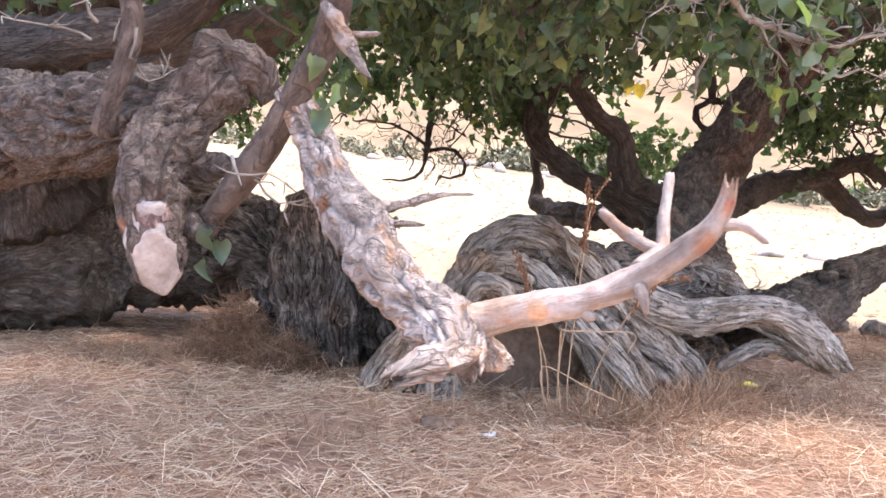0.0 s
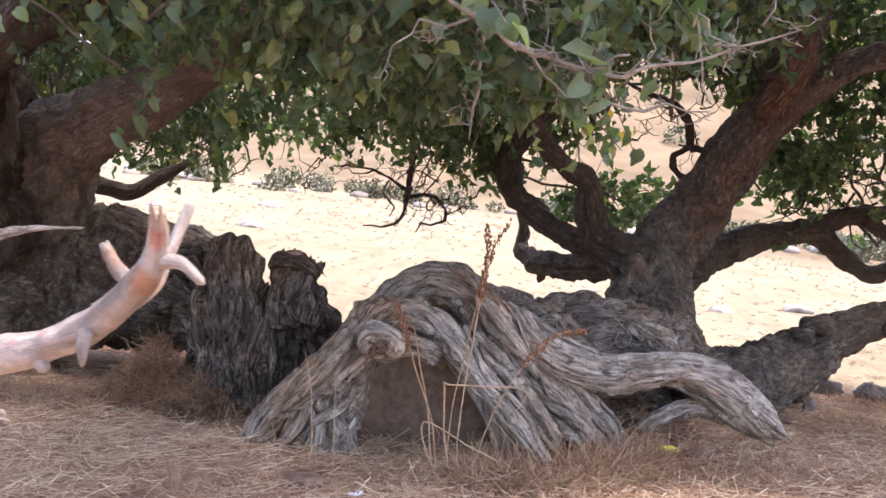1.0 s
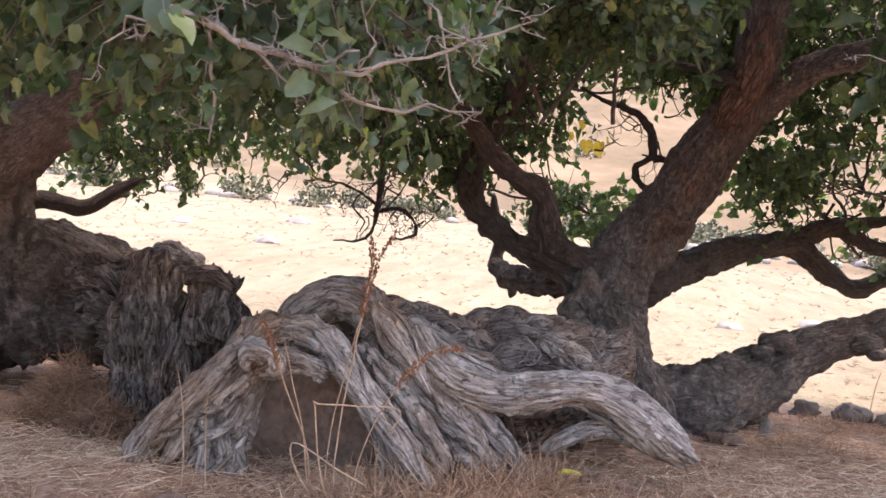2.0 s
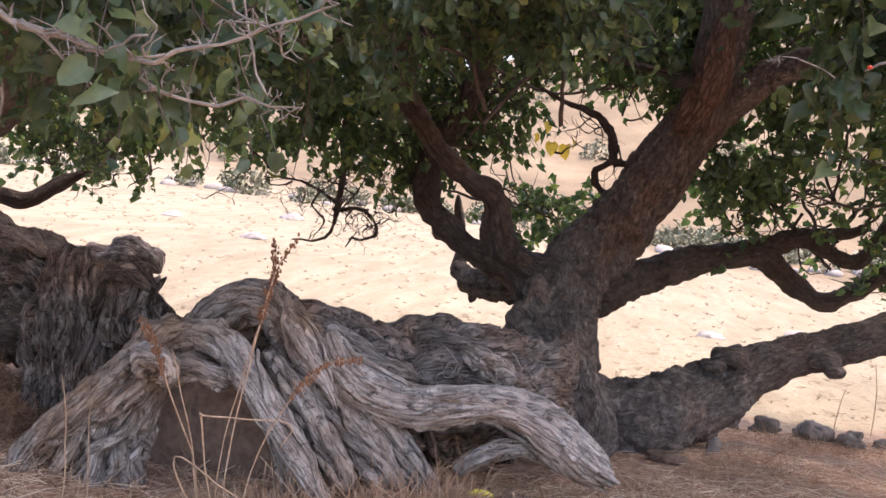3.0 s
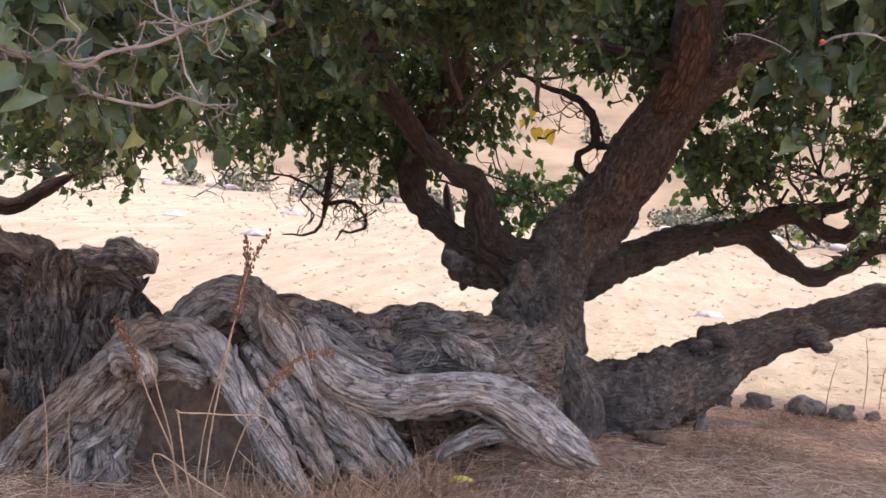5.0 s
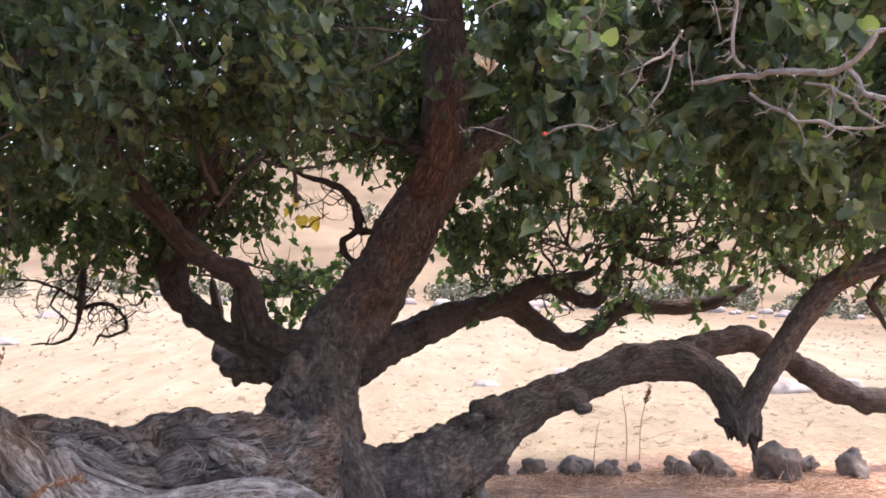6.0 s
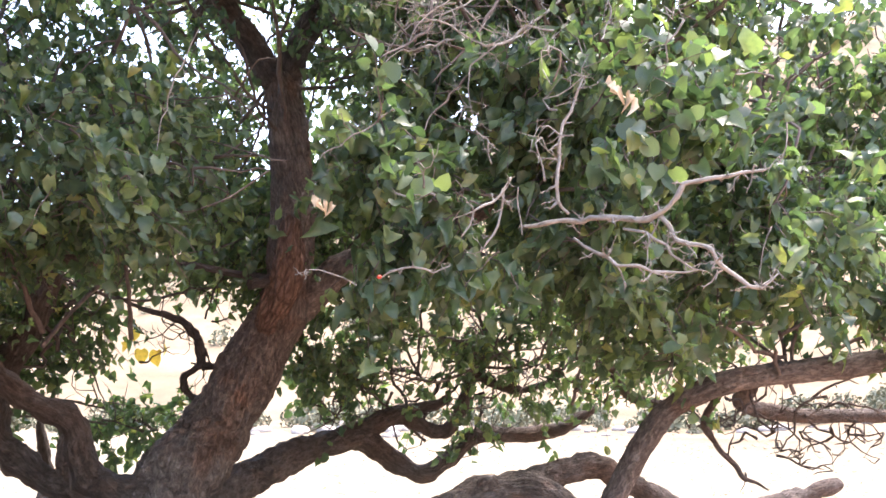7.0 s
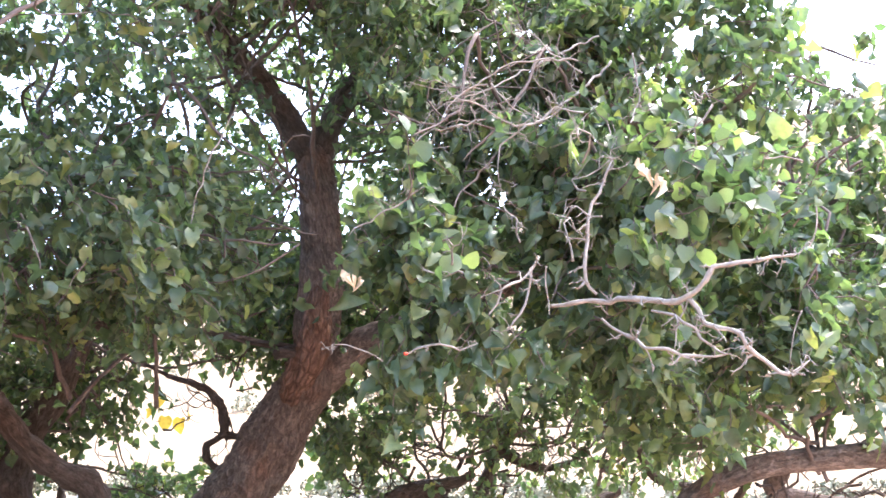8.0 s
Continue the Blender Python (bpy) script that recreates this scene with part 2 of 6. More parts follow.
    t.links.new(edge.outputs[0], scaled.inputs[0])
    col = blend(t, scaled.outputs[0], litter, grass)
    t.links.new(col, b.inputs["Base Color"])
    bp = add(t, "Bump", Strength=0.9, Distance=0.03)
    t.links.new(small.outputs[0], bp.inputs["Height"])
    t.links.new(bp.outputs[0], b.inputs["Normal"])
    return m


GROUND = ground_material()


def plain(name, dark, light, scale=20.0, rough=0.9, bump=0.4):
    m, t, b = shader(name, rough)
    pos = t.nodes.new("ShaderNodeTexCoord")
    n1 = add(t, "TexNoise", Scale=scale, Detail=7.0, Roughness=0.65)
    t.links.new(pos.outputs["Object"], n1.inputs["Vector"])
    info = t.nodes.new("ShaderNodeObjectInfo")
    col = ramp(t, n1.outputs[0], (0.32, dark), (0.68, light))
    col = blend(t, 0.5, col, ramp(t, info.outputs["Random"], (0, (0.75, 0.75, 0.75)), (1, (1.2, 1.2, 1.2))), "MULTIPLY")
    t.links.new(col, b.inputs["Base Color"])
    bp = add(t, "Bump", Strength=bump, Distance=0.02)
    t.links.new(n1.outputs[0], bp.inputs["Height"])
    t.links.new(bp.outputs[0], b.inputs["Normal"])
    return m


def islands(name, low, mid, high, rough=0.85):
    m, t, b = shader(name, rough)
    geo = t.nodes.new("ShaderNodeNewGeometry")
    t.links.new(ramp(t, geo.outputs["Random Per Island"], (0, low), (0.5, mid), (1, high)), b.inputs["Base Color"])
    return m


STRAW = islands("straw", (0.38, 0.205, 0.125), (0.66, 0.445, 0.288), (0.88, 0.72, 0.53))
DRY_GRASS = islands("dry_grass", (0.26, 0.14, 0.085), (0.42, 0.26, 0.16), (0.58, 0.43, 0.30))
DRY_BRUSH = islands("dry_brush", (0.16, 0.085, 0.052), (0.28, 0.165, 0.105), (0.42, 0.28, 0.185))
FIELD_WEED = islands("field_weed", (0.26, 0.20, 0.13), (0.33, 0.265, 0.18), (0.42, 0.35, 0.25))
STONE = plain("basalt_stone", (0.105, 0.087, 0.075), (0.245, 0.21, 0.182), 9.0, 0.95, 0.9)
CLOD = plain("dusty_clod", (0.14, 0.09, 0.065), (0.30, 0.205, 0.15), 22.0, 0.95, 1.0)
PALE_STONE = plain("pale_stone", (0.19, 0.17, 0.15), (0.34, 0.305, 0.27), 6.0)
STALK = plain("dry_stalk", (0.33, 0.20, 0.125), (0.55, 0.39, 0.26), 30.0)
SEED = plain("dry_seed_head", (0.15, 0.075, 0.045), (0.30, 0.16, 0.09), 60.0)
EARTH = plain("bare_earth", (0.14, 0.092, 0.068), (0.28, 0.19, 0.14), 18.0, 0.97, 0.8)
SAWN = wood("sawn_wood", (0.20, 0.178, 0.16), (0.30, 0.276, 0.256), (0.40, 0.376, 0.358), 12.0, 12.0, (0.92, 0.84, 0.80), 0.5, amount=0.3)
HILL_SCRUB = islands("hill_scrub", (0.10, 0.11, 0.07), (0.18, 0.18, 0.115), (0.30, 0.285, 0.20))
YELLOW = plain("yellow_peel", (0.60, 0.48, 0.06), (0.75, 0.62, 0.12), 40.0, 0.6)
PAPER = plain("white_paper", (0.66, 0.66, 0.68), (0.82, 0.82, 0.83), 30.0, 0.7)
RED_BERRY = plain("red_berry", (0.35, 0.03, 0.02), (0.55, 0.08, 0.04), 80.0, 0.4)
DRY_LEAF = islands("dry_leaf", (0.36, 0.27, 0.17), (0.50, 0.41, 0.28), (0.64, 0.56, 0.42))

# ---- mesh helpers ----


def lattice(p, seed=0):
    """Value noise, 0 to 1, at an array of points (n, 3)."""
    q = np.floor(p).astype(np.int64)
    f = p - q
    f = f * f * (3 - 2 * f)

    def corner(i, j, k):
        h = (q[:, 0] + i) * 374761393 + (q[:, 1] + j) * 668265263 + (q[:, 2] + k) * 1274126177 + seed * 974711
        h = (h ^ (h >> 13)) * 1103515245 & 0x7FFFFFFF
        h = (h ^ (h >> 11)) * 12345677 & 0x7FFFFFFF
        return (h ^ (h >> 15)) % 65536 / 65535.0
    out = np.zeros(len(p))
    for i in (0, 1):
        for j in (0, 1):
            for k in (0, 1):
                w = (f[:, 0] if i else 1 - f[:, 0]) * (f[:, 1] if j else 1 - f[:, 1]) * (f[:, 2] if k else 1 - f[:, 2])
                out += w * corner(i, j, k)
    return out


def fbm(p, octaves=3, seed=0):
    total, amp, norm = 0.0, 1.0, 0.0
    for o in range(octaves):
        total = total + amp * lattice(p * 2 ** o + 17.3 * o, seed + o)
        norm += amp
        amp *= 0.5
    return total / norm


def mesh_of(name, verts, faces, uvs=None, smooth=True):
    me = bpy.data.meshes.new(name)
    me.from_pydata([tuple(v) for v in np.asarray(verts, float)], [], [tuple(int(i) for i in f) for f in faces])
    if uvs is not None:
        layer = me.uv_layers.new(name="UVMap")
        idx = np.empty(len(me.loops), dtype=np.int32)
        me.loops.foreach_get("vertex_index", idx)
        layer.data.foreach_set("uv", np.asarray(uvs, dtype=np.float32)[idx].ravel())
    if smooth:
        me.polygons.foreach_set("use_smooth", [True] * len(me.polygons))
    me.update()
    return me


def part(name, geometry, material, parent=None, label="", smooth=True):
    """One mesh object out of (verts, faces, uvs), under a thing or a part."""
    verts, faces, uvs = geometry
    me = mesh_of(name, verts, faces, uvs, smooth)
    me.materials.append(material)
    ob = new(name, me)
    if parent is not None:
        ob.parent = parent
        ob.matrix_parent_inverse = Matrix.Translation(parent.matrix_basis.translation).inverted()
    if label:
        ob["label"] = label
    return ob


def thing(name, x, y, z, label, category, group="", kind=""):
    e = new(name)
    e.empty_display_size = 0.2
    e.location = (x, y, z)
    return tagged(e, label, category, group, kind)


def glide(points, step, sharp=0.0):
    """A smooth line through (x, y, z, r) points, in even steps."""
    p = np.asarray(points, float)
    ext = np.vstack([2 * p[0] - p[1], p, 2 * p[-1] - p[-2]])
    out = []
    for i in range(1, len(ext) - 2):
        a, b, c, d = ext[i - 1:i + 3]
        n = max(2, int(np.linalg.norm(c[:3] - b[:3]) / step))
        for s in np.linspace(0, 1, n, endpoint=False):
            soft = 0.5 * (2 * b + (c - a) * s + (2 * a - 5 * b + 4 * c - d) * s * s + (3 * b - a - 3 * c + d) * s ** 3)
            out.append((1 - sharp) * soft + sharp * (b + (c - b) * s))
    out.append(p[-1])
    out = np.array(out)
    out[:, 3] = np.maximum(out[:, 3], 0.0015)
    return out


def rope_paths(points, count, r, seed, twist=0.3, lift=0.95):
    """Thin fibres that wind along a thick limb, each on a part of its length."""
    rng = np.random.RandomState(seed)
    c = glide(points, 0.05)
    tan = np.gradient(c[:, :3], axis=0)
    tan /= np.linalg.norm(tan, axis=1)[:, None]
    u = np.cross(tan, np.array([0.13, 0.2, 0.97]))
    u /= np.linalg.norm(u, axis=1)[:, None]
    v = np.cross(tan, u)
    out = []
    for q in range(count):
        n = len(c)
        i0 = rng.randint(0, max(1, n // 2))
        i1 = min(n, i0 + rng.randint(max(5, n // 4), max(6, n)))
        if i1 - i0 < 4:
            continue
        k = np.arange(i0, i1)
        phi = rng.uniform(0, 2 * np.pi) + twist * 2 * np.pi * (k - i0) * 0.05 * rng.uniform(0.3, 1.3) + 0.5 * np.sin(k * 0.5 + q)
        p = c[k, :3] + (u[k] * np.cos(phi)[:, None] + v[k] * np.sin(phi)[:, None]) * (c[k, 3] * lift)[:, None]
        w = np.sin(np.linspace(0.25, np.pi - 0.1, len(k))) ** 0.6 * r * rng.uniform(0.5, 1.3)
        out.append([(*a, b) for a, b in zip(p[::2], w[::2])])
    return out


def tube(points, seg=20, step=0.03, lump=0.25, lump_size=0.25, groove=0.12, groove_size=0.07, twist=0.0, seed=0, ends="round", wobble=0.0, flat=1.0, stretch=0.12, crack=0.0, crack_size=0.05, cut=None, plates=0.0, plate_size=0.12, levels=7, sharp=0.0):
    """A limb: a tube along (x, y, z, r) points with swellings, and ridges that run along it and wind round it by twist turns a metre."""
    c = glide(points, step, sharp)
    n = len(c)
    rng = np.random.RandomState(seed + 11)
    if wobble:
        q = c[:, :3] / max(0.12, 6 * float(np.mean(c[:, 3])))
        for k in range(3):
            c[:, k] += wobble * (fbm(q + 31.7 * k, 2, seed) - 0.5) * 2
    tan = np.gradient(c[:, :3], axis=0)
    tan /= np.linalg.norm(tan, axis=1)[:, None] + 1e-9
    ref = np.array([0.0, 0.0, 1.0]) if abs(tan[0][2]) < 0.8 else np.array([0.0, 1.0, 0.0])
    u = np.cross(ref, tan[0])
    u /= np.linalg.norm(u)
    us = []
    for i in range(n):
        u = u - tan[i] * np.dot(u, tan[i])
        u /= np.linalg.norm(u) + 1e-9
        us.append(u)
    us = np.array(us)
    vs = np.cross(tan, us)
    s = np.concatenate([[0], np.cumsum(np.linalg.norm(np.diff(c[:, :3], axis=0), axis=1))])
    ang = np.linspace(0, 2 * np.pi, seg, endpoint=False)
    A, S = np.meshgrid(ang, s)
    R = np.repeat(c[:, 3:4], seg, axis=1)
    mean = float(np.mean(c[:, 3]))
    W = A + 2 * np.pi * twist * S
    ring = np.stack([np.cos(W) * mean / groove_size, np.sin(W) * mean / groove_size, S * stretch / groove_size], -1).reshape(-1, 3)
    ring += 0.9 * (fbm((c[:, None, :3] + 0 * A[..., None]).reshape(-1, 3) / 0.3 + np.repeat(np.stack([np.cos(ang), np.sin(ang), ang * 0], -1)[None], n, 0).reshape(-1, 3) * 0.7, 2, seed + 60)[:, None] - 0.5)
    ridge = 1 - np.abs(2 * fbm(ring, 2, seed + 5) - 1) ** 0.8
    body = c[:, None, :3] + (us[:, None] * np.cos(A)[..., None] + vs[:, None] * np.sin(A)[..., None] * flat) * R[..., None]
    big = fbm(body.reshape(-1, 3) / lump_size, 3, seed + 9) - 0.5
    fine = fbm(body.reshape(-1, 3) / (groove_size * 0.45), 2, seed + 3) - 0.5
    k = 1 + lump * 2 * big + groove * 2 * (ridge - 0.62) + groove * 0.5 * fine
    if crack:
        rc = np.stack([np.cos(W) * mean / crack_size, np.sin(W) * mean / crack_size, S * stretch * 0.7 / crack_size], -1).reshape(-1, 3)
        rc += 1.1 * (fbm(body.reshape(-1, 3) / 0.16, 2, seed + 40)[:, None] - 0.5)
        near = np.clip(np.abs(fbm(rc, 2, seed + 31) - 0.5) / 0.055, 0, 1)
        k = k - crack * (1 - near) ** 1.5
    if plates:
        # overlapping layers of torn wood: broad ledges with steep edges that run with the grain
        rp = np.stack([np.cos(W) * mean / plate_size, np.sin(W) * mean / plate_size, S * stretch * 1.3 / plate_size], -1).reshape(-1, 3)
        rp += 1.2 * (fbm(body.reshape(-1, 3) / 0.22, 2, seed + 70)[:, None] - 0.5)
        q = fbm(rp, 3, seed + 51) * levels
        w = q - np.floor(q)
        k = k + plates * ((np.floor(q) + np.clip(w / 0.11, 0, 1) ** 2 - 0.35 * np.clip((w - 0.2) / 0.8, 0, 1)) / levels - 0.45) * 2
    k = k / max(0.5, float(np.mean(k)))
    R = R * k.reshape(n, seg)
    if ends in ("round", "tip"):
        m = min(n // 3, max(2, int(mean / step)))
        fall = np.sqrt(np.clip(np.linspace(0.05, 1, m), 0, 1))
        R[-m:] *= fall[::-1][:, None]
        if ends == "round":
            R[:m] *= fall[:, None]
    body = c[:, None, :3] + (us[:, None] * np.cos(A)[..., None] + vs[:, None] * np.sin(A)[..., None] * flat) * R[..., None]
    if cut:
        p, w = np.array(cut[0]), np.array(cut[1]) / np.linalg.norm(cut[1])
        over = np.maximum((body - p) @ w, 0)
        body = body - over[..., None] * w
    if ends == "jag":
        m = min(n // 3, max(2, int(1.6 * mean / step)))
        spike = (lattice(np.stack([np.cos(ang) * 3, np.sin(ang) * 3, ang * 0], -1), seed + 21) - 0.3) * 1.3 * mean
        for i in range(m):
            body[n - 1 - i] += tan[-1] * spike[:, None] * (1 - i / m)
    verts = body.reshape(-1, 3)
    uvs = np.stack([S, (W / (2 * np.pi)) * 2 * np.pi * mean], -1).reshape(-1, 2)
    i, j = np.meshgrid(np.arange(n - 1), np.arange(seg), indexing="ij")
    j2 = (j + 1) % seg
    faces = np.stack([i * seg + j, i * seg + j2, (i + 1) * seg + j2, (i + 1) * seg + j], -1).reshape(-1, 4).tolist()
    inset = 0.5 * mean if ends == "jag" else 0.0
    tail = body[-1].mean(axis=0) if cut else c[-1, :3] - tan[-1] * inset
    verts = np.vstack([verts, c[0, :3], tail])
    uvs = np.vstack([uvs, [0, 0], [s[-1] + mean, 0]])
    a, b = n * seg, n * seg + 1
    faces += [(a, (q + 1) % seg, q) for q in range(seg)] + [(b, (n - 1) * seg + q, (n - 1) * seg + (q + 1) % seg) for q in range(seg)]
    return verts, faces, uvs


def merged(pieces):
    """Several (verts, faces, uvs) in one."""
    V, F, U, o = [], [], [], 0
    for v, f, u in pieces:
        V.append(np.asarray(v))
        U.append(np.asarray(u) if u is not None else np.zeros((len(v), 2)))
        F += [tuple(i + o for i in q) for q in f]
        o += len(v)
    return np.vstack(V), F, np.vstack(U)


def lump_stone(r, seed, squash=(1, 1, 1), rough=0.35, level=3):
    bm = bmesh.new()
    bmesh.ops.create_icosphere(bm, subdivisions=level, radius=1)
    v = np.array([q.co[:] for q in bm.verts])
    f = [[q.index for q in face.verts] for face in bm.faces]
    bm.free()
    k = 1 + rough * 2 * (fbm(v * 1.1 + seed * 3.7, 3, seed) - 0.5)
    k += 0.10 * (fbm(v * 5 + seed, 2, seed + 4) - 0.5)
    cells = np.round(v * 1.6) / 1.6
    v = (0.75 * v + 0.25 * cells / (np.linalg.norm(cells, axis=1)[:, None] + 1e-6)) * k[:, None] * r * np.array(squash)
    return v, f, None

# ---- ground ----


def height(x, y):
    """The ground's height: nearly level under the trees, a low bank at the stones, then the field, which rises to the left, and the hill."""
    x, y = np.asarray(x, float), np.asarray(y, float)
    near = -0.06 - 0.055 * np.clip(y - 2.5, 0, 6) + 0.10 * np.clip(-x - 0.3, 0, 3.0) / 3.0 * np.clip(y / 4, 0, 1.6)
    far = -0.50 - 0.085 * np.clip(x - 2.0, -60, 25) * np.clip((y - 8) / 10, 0, 1) + 0.012 * np.clip(y - 12, 0, 40)
    k = np.clip((y - 7.4) / 2.2, 0, 1)
    k = k * k * (3 - 2 * k)
    near = near - 0.075 * np.clip(x - 2.6, 0, 6) * np.clip((y - 4) / 3, 0, 1)
    z = near * (1 - k) + far * k
    p = np.stack([x, y, x * 0], -1).reshape(-1, 3)
    calm = np.clip((10.5 - y) / 2.0, 0.0, 1)
    z = z + 0.05 * (fbm(p / 0.9, 3, 3).reshape(x.shape) - 0.5) * (0.3 + 0.7 * calm) + 0.03 * (fbm(p / 0.22, 2, 8).reshape(x.shape) - 0.5) * calm
    z = z + 0.13 * np.exp(-(((x + 0.35) / 0.4) ** 2 + ((y - 4.45) / 0.3) ** 2))
    z = z + 0.7 * (fbm(p / 9.0, 3, 5).reshape(x.shape) - 0.5) * np.clip((y - 12) / 25, 0, 1)
    h = np.clip((y - 52) / 150, 0, 1)
    z = z + (38 + 48 * np.clip(x / 150, -0.3, 1)) * (h * h * (3 - 2 * h)) + 6 * (fbm(p / 40.0, 4, 6).reshape(x.shape) - 0.5) * np.clip((y - 50) / 60, 0, 1)
    z = z + 9 * np.clip((np.abs(x) - 60) / 160, 0, 1)
    return z


def at_ground(x, y):
    return float(height(np.array([x]), np.array([y]))[0])


def spread(lo, hi, fine_lo, fine_hi, step, grow=1.12):
    """Coordinates that are close together in the near part and wider and wider beyond it."""
    out = list(np.arange(fine_lo, fine_hi, step))
    s, v = step, out[-1]
    while v < hi:
        s *= grow
        v += s
        out.append(v)
    s, v = step, out[0]
    while v > lo:
        s *= grow
        v -= s
        out.insert(0, v)
    return np.array(out)


def make_ground():
    xs, ys = spread(-450, 450, -4.5, 7.5, 0.055), spread(-120, 700, 0.3, 10.0, 0.055)
    X, Y = np.meshgrid(xs, ys)
    Z = height(X, Y)
    n, m = len(ys), len(xs)
    i, j = np.meshgrid(np.arange(n - 1), np.arange(m - 1), indexing="ij")
    faces = np.stack([i * m + j, i * m + j + 1, (i + 1) * m + j + 1, (i + 1) * m + j], -1).reshape(-1, 4)
    verts = np.stack([X, Y, Z], -1).reshape(-1, 3)
    ob = part("ground", (verts, faces.tolist(), None), GROUND)
    tagged(ob, "dry straw-littered ground running into a pale yellow field and hill", "ground", kind="structure")


make_ground()

# ---- leaves and twigs ----


def leaf_shape():
    """A broad heart-shaped leaf with a drawn-out tip, folded along its midrib, wavy at the edge and bent down."""
    v = np.array([(0, 0, 0), (0, .30, 0), (0, .65, 0), (0, 1.10, 0)] + [(q * x, y, 0) for q in (-1, 1) for x, y in ((.26, -.10), (.48, .09), (.54, .39), (.46, .70), (.24, .93))], float)
    v[:, 2] = 0.34 * np.abs(v[:, 0]) - 0.26 * v[:, 1] ** 2 + 0.09 * np.sin(8 * v[:, 1] + 5 * v[:, 0]) * np.abs(v[:, 0]) / 0.5
    f = []
    for o, flip in ((4, 1), (9, -1)):
        for face in ((0, o, o + 1), (0, o + 1, o + 2, 1), (1, o + 2, o + 3, 2), (2, o + 3, o + 4), (2, o + 4, 3)):
            f.append(face[::flip])
    return v, f


def leaves_at(points, tips, normals, sizes):
    """A leaf at each point, its tip along tips, its face along normals."""
    v, f = leaf_shape()
    d = tips / (np.linalg.norm(tips, axis=1)[:, None] + 1e-9)
    nrm = normals - d * np.sum(normals * d, axis=1)[:, None]
    nrm /= np.linalg.norm(nrm, axis=1)[:, None] + 1e-9
    side = np.cross(d, nrm)
    curl = np.random.RandomState(len(points)).uniform(0.4, 3.2, len(points))
    rnd = np.random.RandomState(len(points) + 1)
    wide = rnd.uniform(0.55, 1.05, (len(points), 1, 1))
    v = v[None] + rnd.normal(scale=0.045, size=(len(points), len(v), 3)) * np.array([1, 1, 1.7])
    v = v * np.concatenate([wide, np.ones_like(wide), np.ones_like(wide)], axis=2)
    v[:, :, 2] += rnd.uniform(-0.5, 0.5, (len(points), 1)) * v[:, :, 0] * v[:, :, 1]
    V = points[:, None] + sizes[:, None, None] * (v[:, :, 0:1] * side[:, None] + v[:, :, 1:2] * d[:, None] + v[:, :, 2:3] * nrm[:, None] * curl[:, None, None])
    F = [tuple(i + 14 * k for i in q) for k in range(len(points)) for q in f]
    return V.reshape(-1, 3), F, None


NEAR_SHAPES = []
for bend in (0.4, 0.9, 1.4, 2.0):
    lv, lf = leaf_shape()
    lv[:, 2] *= bend
    lv[:, 0] *= 1.1 - 0.08 * bend
    NEAR_SHAPES.append(mesh_of("leaf", lv, lf))
    NEAR_SHAPES[-1].materials.append(NEAR_LEAF)


def twig_lines(lines, radii, sides=3):
    """Thin tubes along many lines, (n, k, 3)."""
    n, k, _ = lines.shape
    tan = np.gradient(lines, axis=1)
    tan /= np.linalg.norm(tan, axis=2)[..., None] + 1e-9
    ref = np.where(np.abs(tan[..., 2:3]) < 0.9, np.array([0, 0, 1.0]), np.array([1.0, 0, 0]))
    u = np.cross(tan, ref)
    u /= np.linalg.norm(u, axis=2)[..., None] + 1e-9
    w = np.cross(tan, u)
    a = np.linspace(0, 2 * np.pi, sides, endpoint=False)
    V = lines[:, :, None] + radii[:, :, None, None] * (u[:, :, None] * np.cos(a)[None, None, :, None] + w[:, :, None] * np.sin(a)[None, None, :, None])
    g = np.arange(n)[:, None, None] * k * sides
    i = np.arange(k - 1)[None, :, None] * sides
    j = np.arange(sides)[None, None, :]
    j2 = (j + 1) % sides
    F = np.stack([g + i + j, g + i + j2, g + i + sides + j2, g + i + sides + j], -1).reshape(-1, 4).tolist()
    uv = np.zeros((n * k * sides, 2))
    uv[:, 0] = np.tile(np.repeat(np.linspace(0, 1, k), sides), n)
    return V.reshape(-1, 3), F, uv


